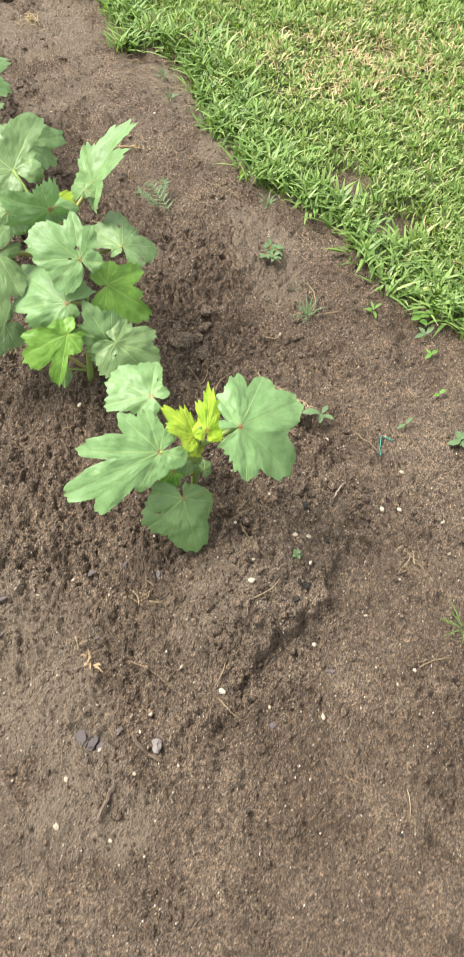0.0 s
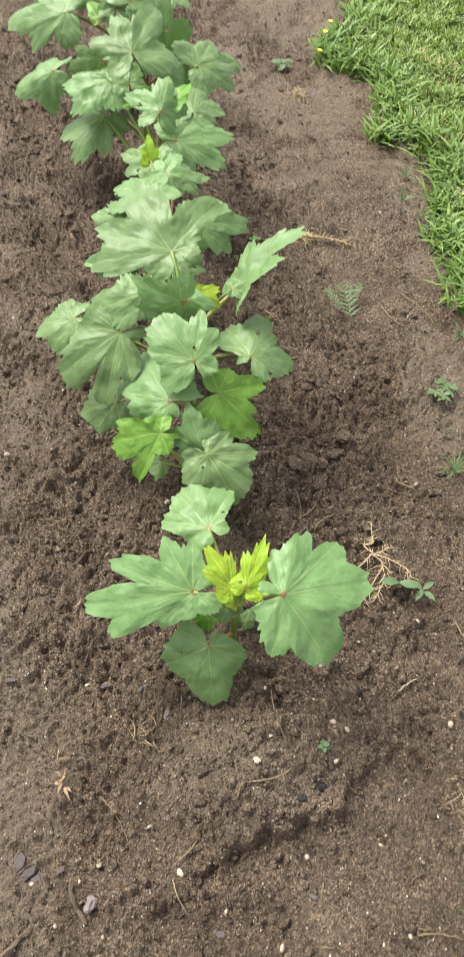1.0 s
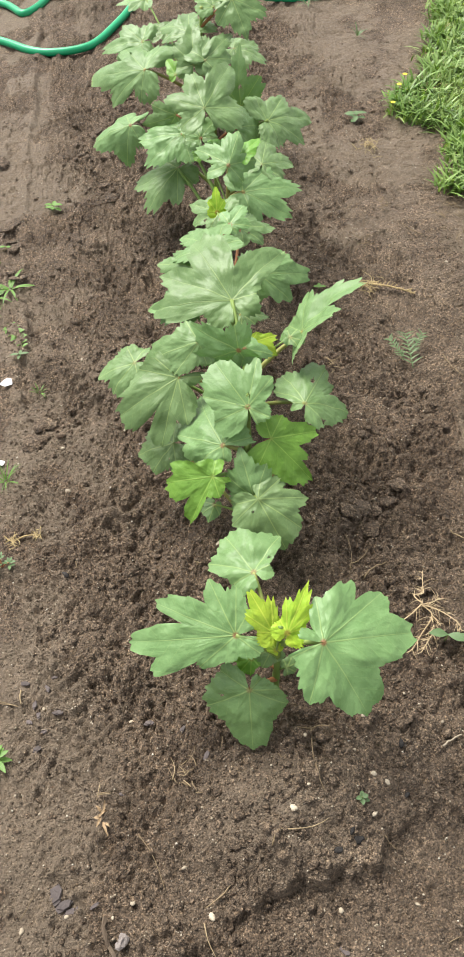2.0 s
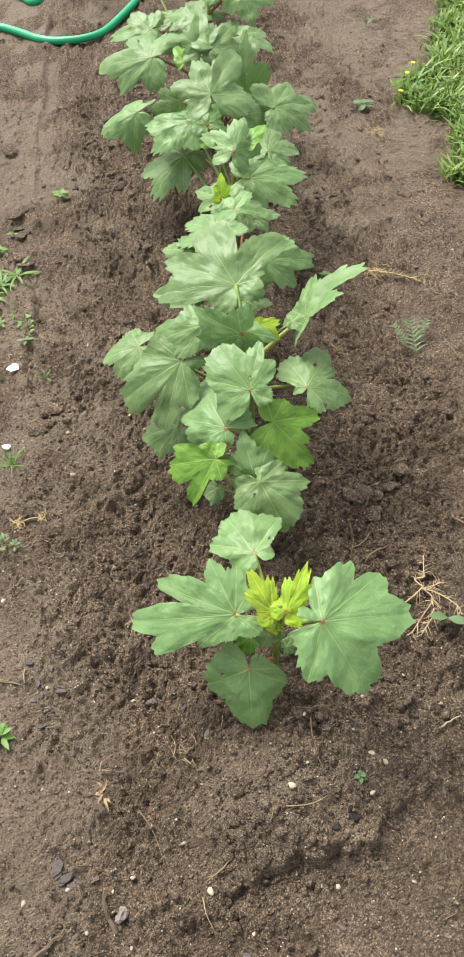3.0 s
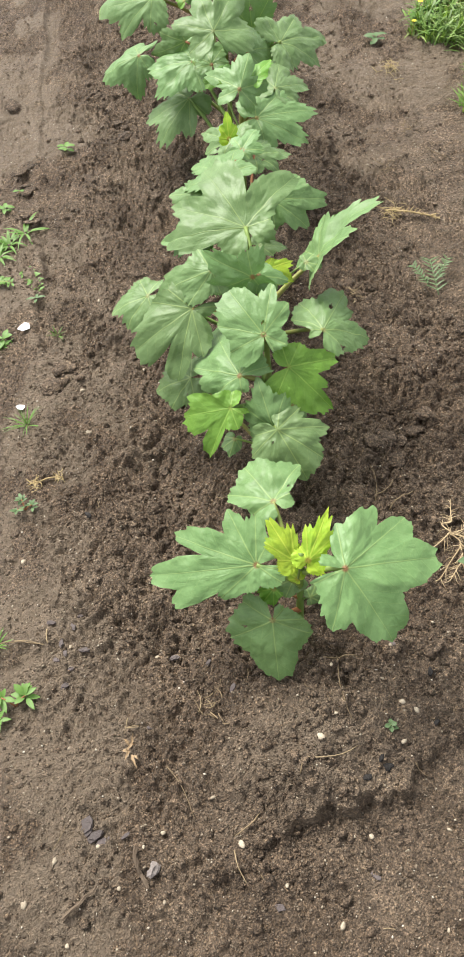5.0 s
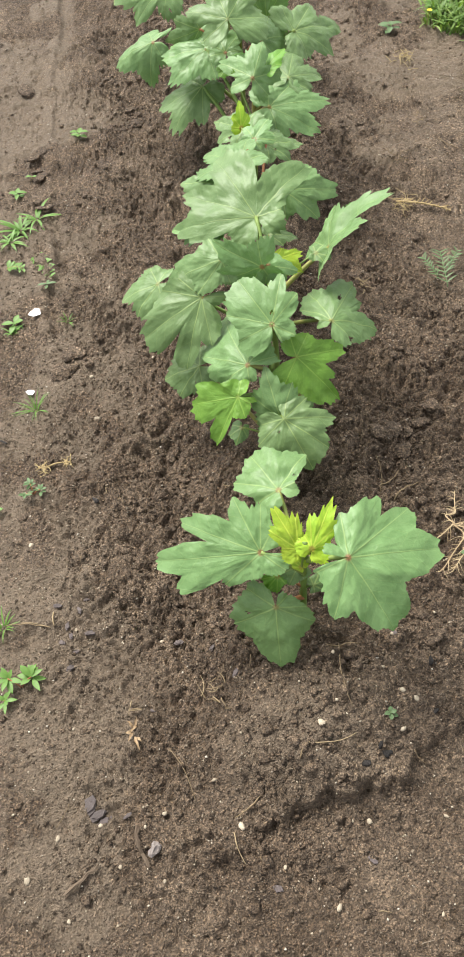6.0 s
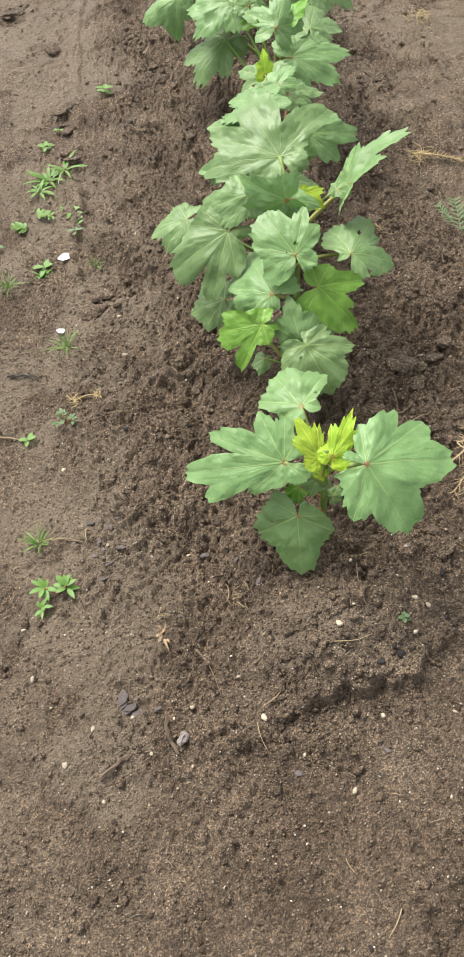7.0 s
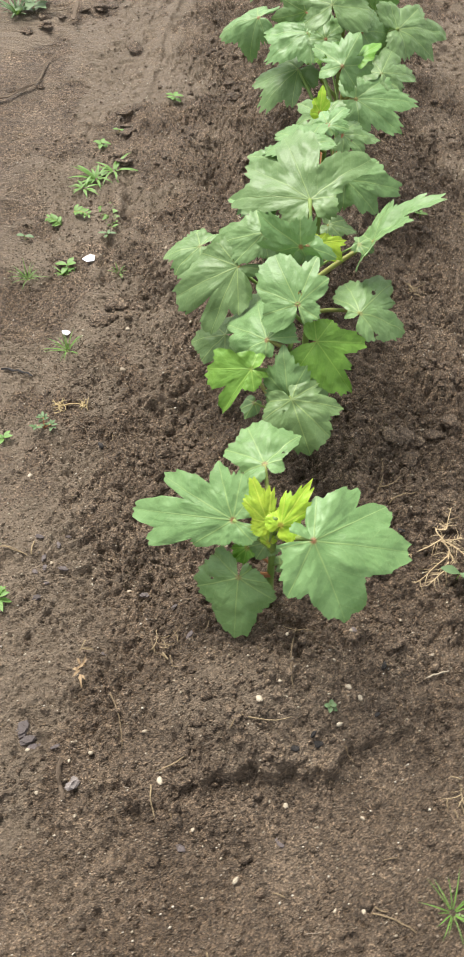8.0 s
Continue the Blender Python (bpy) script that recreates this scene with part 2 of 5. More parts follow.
# ---- the shape of the ground ----
def lattice(x, y, seed):
    """Smooth value noise in -1..1 on unit cells."""
    xi, yi = np.floor(x).astype(np.int64), np.floor(y).astype(np.int64)
    fx, fy = x - xi, y - yi
    fx, fy = fx * fx * fx * (fx * (fx * 6 - 15) + 10), fy * fy * fy * (fy * (fy * 6 - 15) + 10)

    def corner(a, b):
        h = (a * 374761393 + b * 668265263 + seed * 982451653) & 0x7FFFFFFF
        h = ((h ^ (h >> 13)) * 1274126177) & 0x7FFFFFFF
        h = ((h ^ (h >> 16)) * 1103515245) & 0x7FFFFFFF
        return (h & 0xFFFF) / 32767.5 - 1.0

    top = corner(xi, yi) * (1 - fx) + corner(xi + 1, yi) * fx
    low = corner(xi, yi + 1) * (1 - fx) + corner(xi + 1, yi + 1) * fx
    return top * (1 - fy) + low * fy


def turned(x, y, f, seed):
    """The same noise on a grid of f cells a metre, turned and warped so that no rows show."""
    c, s = math.cos(seed * 1.7), math.sin(seed * 1.7)
    u, v = x * c - y * s, x * s + y * c
    return lattice(f * u + 0.6 * lattice(f * 0.45 * v, f * 0.45 * u, seed + 50), f * v + 0.6 * lattice(f * 0.45 * u + 9, f * 0.45 * v, seed + 60), seed)


def knobs(x, y, f, seed):
    """Rounded crumbs of uneven size and height, about f to a metre, with sharp creases between them: 0 to 1."""
    c, s = math.cos(seed * 2.3), math.sin(seed * 2.3)
    u, v = f * (x * c - y * s), f * (x * s + y * c)
    ui, vi = np.floor(u), np.floor(v)
    best = np.zeros(np.broadcast(u, v).shape)
    for du in (-1, 0, 1):
        for dv in (-1, 0, 1):
            a, b = (ui + du).astype(np.int64), (vi + dv).astype(np.int64)
            h = (a * 374761393 + b * 668265263 + seed * 982451653) & 0x7FFFFFFF
            h = ((h ^ (h >> 13)) * 1274126177) & 0x7FFFFFFF
            h = ((h ^ (h >> 16)) * 1103515245) & 0x7FFFFFFF
            size = 0.38 + 0.55 * ((h >> 16) & 0xFF) / 255
            d2 = (u - a - (h & 0xFF) / 255) ** 2 + (v - b - ((h >> 8) & 0xFF) / 255) ** 2
            best = np.maximum(best, size * np.sqrt(np.maximum(0, 1 - d2 / size**2)))
    return best


def smooth(a, b, v):
    t = np.clip((v - a) / (b - a), 0, 1)
    return t * t * (3 - 2 * t)


EDGE_Y = [-3.0, -0.6, -0.1, 0.13, 0.27, 0.45, 0.59, 0.73, 0.98, 1.22, 1.30, 1.36, 1.48, 1.62, 1.76, 1.85, 1.93, 2.23, 2.55, 3.2, 6.0]
EDGE_X = [1.6, 0.98, 0.78, 0.715, 0.67, 0.69, 0.655, 0.62, 0.67, 0.745, 0.72, 0.655, 0.70, 0.72, 0.61, 0.63, 0.76, 0.85, 0.95, 1.2, 1.9]


def lawn_depth(x, y):
    """Metres by which a place lies inside the lawn (minus: on the bed)."""
    return x - np.interp(y, EDGE_Y, EDGE_X) + 0.025 * lattice(x * 14, y * 14, 5) + 0.012 * lattice(x * 40, y * 40, 6)


def bare_spots(x, y):
    """Worn earth inside the lawn, 0 to 1."""
    worn = np.exp(-(((x - 0.80) / 0.055) ** 2 + ((y - 0.60) / 0.06) ** 2)) + np.exp(-(((x - 0.80) / 0.075) ** 2 + ((y - 0.44) / 0.04) ** 2))
    return np.clip(1.3 * worn + 0.75 * np.exp(-(((x - 1.24) / 0.05) ** 2 + ((y - 1.02) / 0.05) ** 2)), 0, 1)


def mound_front(x):
    return -0.265 + 0.85 * np.maximum(0, x + 0.11) ** 1.6 + 0.10 * np.maximum(0, -0.30 - x)


def plates(x, y):
    """Where rain has sealed the soil into pale smooth plates, 0 to 1: beside the path and along the lawn."""
    blot = lattice(x * 13 + 1, y * 9, 36) + 0.55 * lattice(x * 27, y * 24, 37) + 0.3 * lattice(x * 62, y * 62, 38)
    where = smooth(0.31, 0.40, -x) * smooth(0.80, 0.55, -x) * (0.55 + 0.45 * smooth(0.5, 0.9, y)) + smooth(0.24, 0.34, x) * smooth(0.8, 1.2, y) * 0.5
    return smooth(0.05, 0.42, blot) * np.clip(where, 0, 1)


def ground_z(x, y):
    x, y = np.asarray(x, float), np.asarray(y, float)
    inside = y - mound_front(x) + 0.022 * lattice(x * 20, y * 20, 11) + 0.010 * lattice(x * 55, y * 55, 12)
    row = 0.028 + 0.010 * np.sin(y * 2.1)
    broken = inside + 0.020 * lattice(x * 30, y * 30, 13) + 0.024 * (knobs(x, y, 34, 16) - 0.5) + 0.014 * (knobs(x, y, 75, 17) - 0.5)
    rise = 0.36 * smooth(-0.006, 0.008, broken) + 0.64 * smooth(-0.01, 0.15, broken)
    ridge = np.exp(-(((x - row) / 0.185) ** 2))
    z = 0.062 * ridge * rise * (1 + 0.10 * lattice(x * 9, y * 9, 14)) - 0.004
    z = z - 0.015 * smooth(0.0, -0.08, inside) * smooth(-1.4, -0.6, y)
    z = z - 0.022 * smooth(0.36, 0.50, -x) * smooth(-0.35, 0.1, y) + 0.012 * smooth(0.55, 0.8, -x)
    z = z - 0.010 * np.exp(-(((x - 0.36) / 0.09) ** 2)) * smooth(0.0, 0.3, y)
    turf = smooth(-0.03, 0.05, lawn_depth(x, y)) * (1 - bare_spots(x, y))
    z = z + 0.018 * turf
    near = np.exp(-((np.maximum(0, np.abs(x) - 1.2) / 1.0) ** 2)) * np.exp(-((np.maximum(0, np.abs(y - 0.9) - 2.0) / 1.0) ** 2))
    tilled = smooth(-0.02, 0.10, inside) * np.exp(-(((x - 0.05) / 0.36) ** 4))
    path = smooth(0.34, 0.40, -x) * smooth(-0.3, 0.0, y)
    lump = 0.0060 * turned(x, y, 24, 21) + 0.011 * turned(x, y, 6, 22)
    packed = 0.7 * np.exp(-(((x + 0.02) / 0.13) ** 2 + ((y + 0.15) / 0.08) ** 2))
    loose = (0.72 + 0.75 * smooth(-0.45, 0.5, turned(x, y, 11, 42) + 0.4 * turned(x, y, 27, 43))) * (1 - packed)
    crumb = 0.0050 * knobs(x, y, 62, 23) + 0.0058 * knobs(x, y, 112, 24) + 0.0046 * knobs(x, y, 185, 26) + turned(x, y, 60, 39) * 0.0035 + turned(x, y, 130, 27) * 0.0022
    clods = 0.020 * knobs(x, y, 30, 25) * smooth(-0.1, 0.4, turned(x, y, 9, 28))
    sealed = plates(x, y)
    z = z + near * 0.007 * sealed
    edge = -x - 0.392 + 0.012 * lattice(x * 11, y * 11, 29) + 0.006 * lattice(x * 40, y * 40, 30)
    z = z + near * smooth(0.55, 0.8, y) * (0.009 * smooth(0.0, 0.014, edge) - 0.010 * np.exp(-((edge + 0.006) / 0.014) ** 2) * smooth(-0.3, 0.3, lattice(x * 8, y * 8, 35)))
    z = z + near * (lump * (0.45 + 0.55 * tilled) + loose * (1.2 * crumb + 0.7 * clods - 0.010) * (0.62 + 0.50 * tilled) * (1 - 0.15 * path) * (1 - 0.6 * sealed))
    return z


def ground_at(x, y):
    return float(ground_z(np.array([x]), np.array([y]))[0])


def steps(fine_from, fine_to, fine, mid_to, mid, far_from, far_to):
    v = list(np.arange(fine_from, fine_to, fine)) + list(np.arange(fine_to, mid_to, mid))
    grow = mid
    while v[-1] < far_to:
        grow *= 1.16
        v.append(v[-1] + grow)
    grow = fine
    while v[0] > far_from:
        grow *= 1.16
        v.insert(0, v[0] - grow)
    return np.array(v)


def mesh_from(name, co, faces, material, smooth_shade=True):
    """A mesh from arrays: co (n, 3) and a list of face index arrays (m, k)."""
    me = bpy.data.meshes.new(name)
    loops = np.concatenate([f.ravel() for f in faces])
    sizes = np.concatenate([np.full(len(f), f.shape[1]) for f in faces])
    me.vertices.add(len(co))
    me.vertices.foreach_set("co", np.asarray(co, np.float32).ravel())
    me.loops.add(len(loops))
    me.loops.foreach_set("vertex_index", loops.astype(np.int32))
    me.polygons.add(len(sizes))
    me.polygons.foreach_set("loop_start", np.r_[0, np.cumsum(sizes)[:-1]].astype(np.int32))
    me.polygons.foreach_set("use_smooth", np.full(len(sizes), smooth_shade))
    me.update(calc_edges=True)
    me.materials.append(material)
    return me


def build_ground():
    xs = steps(-0.54, 0.52, 0.0026, 1.3, 0.010, -90.0, 90.0)
    ys = steps(-0.56, 0.80, 0.0026, 2.9, 0.0056, -90.0, 90.0)
    gx, gy = np.meshgrid(xs, ys)
    z = ground_z(gx, gy)
    nx, ny = len(xs), len(ys)
    i = (np.arange(ny - 1)[:, None] * nx + np.arange(nx - 1)[None]).ravel()
    me = mesh_from("ground", np.stack([gx, gy, z], -1).reshape(-1, 3), [np.stack([i, i + 1, i + nx + 1, i + nx], 1)], SOIL)
    turf = smooth(-0.02, 0.04, lawn_depth(gx, gy)) * (1 - bare_spots(gx, gy))
    crust = smooth(0.12, 0.42, lattice(gx * 6 + 3, gy * 4, 31) + 0.45 * lattice(gx * 15, gy * 15, 32) + 0.2 * lattice(gx * 50, gy * 50, 34)) * smooth(0.02, 0.16, np.abs(gx - 0.03) - 0.16)
    crust = np.maximum(crust, plates(gx, gy))
    crust = np.maximum(crust, 0.9 * np.exp(-(((gx + 0.02) / 0.11) ** 2 + ((gy + 0.15) / 0.075) ** 2)))
    crust = np.maximum(crust, 0.15 * smooth(0.0, 0.08, mound_front(gx) - gy) * (0.6 + 0.4 * lattice(gx * 8, gy * 8, 33)))
    crust = crust * np.exp(-((np.maximum(0, np.abs(gx) - 1.0) / 0.5) ** 2)) * np.exp(-((np.maximum(0, np.abs(gy - 0.9) - 1.8) / 0.6) ** 2))
    for name, v in (("turf", turf), ("crust", np.clip(crust, 0, 1))):
        me.attributes.new(name, "FLOAT", "POINT").data.foreach_set("value", v.astype(np.float32).ravel())
    tagged(new("ground", me), "dark brown moist garden soil with crumbly ridge and smooth path", "soil", kind="structure")


build_ground()


# ---- helpers for things ----
def part(name, bm, material, parent, label="", at=None, smooth_shade=True):
    """Links a bmesh, or a finished mesh, as one mesh object under a thing or a part."""
    me = bm
    if isinstance(bm, bmesh.types.BMesh):
        me = bpy.data.meshes.new(name)
        bm.to_mesh(me)
        bm.free()
        me.materials.append(material)
        me.polygons.foreach_set("use_smooth", [smooth_shade] * len(me.polygons))
    ob = new(name, me)
    ob.parent = parent
    if at is not None:
        ob.matrix_basis = at
    return tagged(ob, label)


def thing(name, x, y, label, category, group="", lift=0.0, turn=0.0):
    """An Empty on the ground that carries a thing's parts."""
    ob = new(name)
    ob.empty_display_size = 0.02
    ob.matrix_basis = pose(x, y, ground_at(x, y) + lift, 0, 0, turn)
    return tagged(ob, label, category, group)


def tube(bm, points, radii, sides=7):
    """A tapered tube along points, closed at both ends."""
    pts = [Vector(p) for p in points]
    rings = []
    for k, p in enumerate(pts):
        d = (pts[min(k + 1, len(pts) - 1)] - pts[max(k - 1, 0)]).normalized()
        a = d.orthogonal().normalized() if not rings else (rings[-1][1] - d * rings[-1][1].dot(d)).normalized()
        b = d.cross(a)
        r = radii[k] if isinstance(radii, (list, tuple)) else radii
        ring = [bm.verts.new(p + (a * math.cos(2 * math.pi * s / sides) + b * math.sin(2 * math.pi * s / sides)) * r) for s in range(sides)]
        rings.append((ring, a))
    for (r1, _), (r2, _) in zip(rings, rings[1:]):
        for s in range(sides):
            bm.faces.new((r1[s], r1[(s + 1) % sides], r2[(s + 1) % sides], r2[s]))
    bm.faces.new(list(reversed(rings[0][0])))
    bm.faces.new(rings[-1][0])


def arc(a, b, c, n=9):
    """Points of a quadratic curve from a by b to c."""
    a, b, c = Vector(a), Vector(b), Vector(c)
    return [a * (1 - t) ** 2 + b * 2 * t * (1 - t) + c * t * t for t in (k / (n - 1) for k in range(n))]


def flow(points, n=8):
    """Points of a smooth curve through the given ones."""
    p = [Vector(q) for q in points]
    p = [p[0] * 2 - p[1], *p, p[-1] * 2 - p[-2]]
    out = []
    for a, b, c, d in zip(p, p[1:], p[2:], p[3:]):
        for k in range(n):
            t = k / n
            out.append(0.5 * (2 * b + (c - a) * t + (2 * a - 5 * b + 4 * c - d) * t * t + (3 * b - a - 3 * c + d) * t**3))
    return out + [p[-2]]


def blade(bm, root, heading, length, width, rise, droop, n=4, fold=0.15):
    """A narrow leaf with a folded midrib: rises from its root, bends over and ends in a point."""
    h = Vector((math.cos(heading), math.sin(heading), 0))
    s = Vector((-h.y, h.x, 0))
    rows, p, up = [], Vector(root), rise
    for k in range(n + 1):
        t = k / n
        w = width * 0.5 * (0.55 + 1.2 * t - 1.75 * t * t if t < 0.35 else 0.78 * (1 - ((t - 0.35) / 0.65) ** 1.6) + 0.01)
        rows.append((bm.verts.new(p - s * w + Vector((0, 0, fold * w))), bm.verts.new(p), bm.verts.new(p + s * w + Vector((0, 0, fold * w)))))
        p = p + (h * math.cos(up) + Vector((0, 0, math.sin(up)))) * (length / n)
        up -= droop / n
    for a, b in zip(rows, rows[1:]):
        bm.faces.new((a[0], a[1], b[1], b[0]))
        bm.faces.new((a[1], a[2], b[2], b[1]))


# ---- okra ----
def leaf_mesh(mid, left, right, fold, deep, tone, seed, lobes=None):
    """A palmate blade: toothed lobes, each with its angle and length, about the stalk's end, ribs sunk, margins waved. y runs along the middle lobe."""
    rng = random.Random(seed)
    rL, rR = left[1], right[1]
    bite = 0.20 if tone == "young" else 0.105 if lobes else 0.155
    if not lobes:
        aL, aR = min(70, max(36, left[0])), min(70, max(36, right[0]))
        bL, bR = min(126, aL + 52 + rng.uniform(-6, 8)), min(126, aR + 52 + rng.uniform(-6, 8))
        keep = 0.72 - 0.10 * deep
        lobes = [(-bL, keep * rL * rng.uniform(0.85, 1.05)), (-aL, rL), (0, mid), (aR, rR), (bR, keep * rR * rng.uniform(0.85, 1.05))]
    tips = [p for p in lobes if len(p) == 2]
    if len(tips) == len(lobes):
        # a notch between every two lobes, deeper where they stand wide apart
        lobes = []
        for one, two in zip(tips, tips[1:]):
            sink = 0.58 * deep * min(1.0, (two[0] - one[0]) / 42.0) * rng.uniform(0.8, 1.1)
            lobes += [one, ((one[0] + two[0]) / 2 + rng.uniform(-3, 3), 0.5 * (one[1] + two[1]) * (1 - sink), 0)]
        lobes.append(tips[-1])
    first, last = min(-167, lobes[0][0] - 10), max(167, lobes[-1][0] + 10)
    knots = [first, *(p[0] for p in lobes), last]
    reach = [0.27 * rL, *(p[1] for p in lobes), 0.27 * rR]
    is_tip = np.array([False, *(len(p) == 2 for p in lobes), False])
    size = (mid + rL + rR) / 3
    count = 230 if size > 0.04 else 100
    th = np.array(sorted({*np.linspace(first, last, count).round(2), *(round(p[0], 2) for p in lobes)}))
    kn, rc = np.array(knots), np.array(reach)
    k = np.clip(np.searchsorted(kn, th, side="right") - 1, 0, len(kn) - 2)
    u = (th - kn[k]) / (kn[k + 1] - kn[k])
    away = np.where(is_tip[k] & ~is_tip[k + 1], u, np.where(is_tip[k + 1] & ~is_tip[k], 1 - u, -1.0))
    high, low = np.where(is_tip[k], rc[k], rc[k + 1]), np.where(is_tip[k], rc[k + 1], rc[k])
    r = np.where(away < 0, rc[k] * (1 - u) + rc[k + 1] * u, high + (low - high) * np.abs(away) ** 1.45)
    r = r * (1 + np.where((k == 0) | (k == len(kn) - 2), 0.30 * (1 - np.abs(2 * u - 1)), 0.0))
    even = r.copy()
    # teeth that lean towards the tip of their lobe, uneven in width and depth
    dist = np.abs(th[:, None] - np.array([p[0] for p in tips])).min(1)
    pitch = rng.uniform(0.085, 0.110)
    saw = (-dist * pitch + 0.55 * lattice(th * 0.05 + seed, 0 * th, 3) + rng.random()) % 1.0
    tooth = np.where(saw < 0.72, (saw / 0.72) ** 1.25, (1 - saw) / 0.28) - 0.45
    depth = bite * (0.75 + 0.55 * lattice(th * 0.09 + 3 * seed, 0 * th, 5))
    small = ((-dist * 3.1 * pitch + 0.4 * lattice(th * 0.2 + seed, 0 * th, 2)) % 1.0) - 0.5
    r = r * (1 + depth * tooth + 0.028 * small + 0.03 * lattice(th * 0.06 + 2 * seed, 0 * th, 4))
    rings = 14 if size > 0.04 else 8
    t = (np.arange(rings + 1) / rings) ** 0.9
    rad = t[:, None] * r[None]
    ang = np.radians(th)[None] + 0 * rad
    part_way = rad / (0.6 * even + 0.4 * np.convolve(np.pad(even, 8, "edge"), np.full(17, 1 / 17), "valid"))[None]
    x, y = rad * np.sin(ang), rad * np.cos(ang)
    ribs = []
    for a, _ in sorted(tips, key=lambda p: -p[1]):
        if all(abs(a - b) >= 24 for b in ribs):
            ribs.append(a)
    la = np.radians(ribs)
    gap = np.abs(ang[..., None] - la)
    near = gap.min(-1)
    across, along = rad * np.sin(np.minimum(near, 1.5)), rad * np.cos(near)
    which = gap.argmin(-1)
    z = fold * np.abs(x) ** 1.3 / (size**0.3 + 1e-6) - 0.9 * rng.uniform(0.5, 1.2) * (rad**2) / (size * 4.5)
    z = z + 0.035 * size * part_way ** 2 * np.sin(ang * rng.choice((3, 4, 5)) + rng.uniform(0, 6))
    z = z + 0.008 * size * part_way ** 3 * np.sin(ang * rng.uniform(9, 12) + rng.uniform(0, 6)) * rng.uniform(0.4, 1.0)
    z = z + 0.17 * np.minimum(across, 0.24 * size) * np.minimum(1, rad / (0.3 * size))
    z = z + 0.020 * size * np.sin((along - 0.85 * across) * 2 * math.pi / 0.017) * np.clip(across / (0.12 * size), 0, 1) * (0.12 if size > 0.04 else 0.1)
    z = z + 0.034 * size * lattice(x / size * 4 + seed, y / size * 5, 7) + 0.009 * size * lattice(x / size * 13 + seed, y / size * 13, 8) + 0.006 * size * lattice(x / size * 24 + seed, y / size * 24, 9)
    if tone == "mature":
        z = z - 0.16 * size * rng.uniform(0.3, 1.0) * np.clip(part_way - 0.6, 0, 1) ** 1.5 * (1.2 + lattice(th * 0.03 + seed, 0 * th, 6))[None]
    co = np.stack([x, y, z], -1).reshape(-1, 3)
    m = len(th)
    i = (np.arange(rings)[:, None] * m + np.arange(m - 1)[None]).ravel()
    quads = np.stack([i, i + m, i + m + 1, i + 1], 1)
    if tone == "mature" and size > 0.05:
        mid_pts = co[quads].mean(1)[:, :2]
        keep_face = np.ones(len(quads), bool)
        for _ in range(rng.choice((0, 0, 1, 1, 2))):
            a, d = rng.uniform(-1.9, 1.9), rng.uniform(0.25, 0.8) * size
            c = np.array([d * math.sin(a), d * math.cos(a)])
            off = mid_pts - c
            keep_face &= np.hypot(*off.T) * (1 + 0.4 * np.sin(3 * np.arctan2(off[:, 1], off[:, 0]) + a)) > rng.uniform(0.0012, 0.0034)
        quads = quads[keep_face]
    me = mesh_from("leaf", co, [quads], LEAF[tone])
    uv = me.uv_layers.new(name="ribs")
    pair = np.stack([across, along], -1).reshape(-1, 2) / 0.1
    uv.data.foreach_set("uv", pair[quads.ravel()].astype(np.float32).ravel())
    return me


SEEDS = iter(range(1, 1000))


def okra_plant(x, y, height, label, lean=(0.0, 0.0)):
    """The plant's foot and its stem; leaves are hung on it with leaf()."""
    ob = thing("okra_plant", x, y, label, "plant", "okra plants in the row", lift=-0.006)
    bm = bmesh.new()
    top = Vector((lean[0], lean[1], height))
    pts = arc((0, 0, 0), (0.1 * lean[0], 0.1 * lean[1], 0.55 * height), top, 10)
    tube(bm, pts, [0.0056 - 0.0024 * k / 9 + (0.0007 if k % 2 else 0) for k in range(10)], 9)
    part("stem", bm, STALK, ob, "green upright stem")
    ob["stem_top"] = tuple(top)
    return ob


def leaf(plant, tone, at, turn, mid, left, right, fold, deep, lobes=None):
    seed = next(SEEDS)
    rng = random.Random(seed * 7)
    world_at = pose(*at, *turn)
    foot = plant.matrix_basis
    size = (mid + left[1] + right[1]) / 3
    label = {"mature": "", "fresh": "light green younger leaf", "young": "small yellow-green new leaf"}[tone]
    ob = part("leaf", leaf_mesh(mid, left, right, fold, deep, tone, seed, lobes), None, plant, label, foot.inverted() @ world_at)
    # the stalk leaves the stem lower down and arches out to the blade
    top = foot @ Vector(plant["stem_top"])
    base = foot.translation
    end = Vector(at)
    out = (Vector((end.x, end.y, 0)) - Vector((base.x, base.y, 0))).length
    f = max(0.12, min(0.97, (end.z - base.z - 0.75 * out) / max(0.05, top.z - base.z))) if tone != "young" else 0.95
    root = base.lerp(top, f)
    bend = root.lerp(end, 0.55) + Vector((0, 0, 0.12 * out))
    inv = world_at.inverted()
    pts = [inv @ p for p in arc(root, bend, end + world_at.to_3x3() @ Vector((0, 0, -0.001)), 9)]
    bm = bmesh.new()
    r = min(0.0042, 0.0012 + 0.030 * size)
    tube(bm, pts, [r * 1.15 - 0.4 * r * k / 8 for k in range(9)], 7)
    part("petiole", bm, RED_STALK if size < 0.08 and rng.random() < 0.25 else STALK, ob)
    return ob


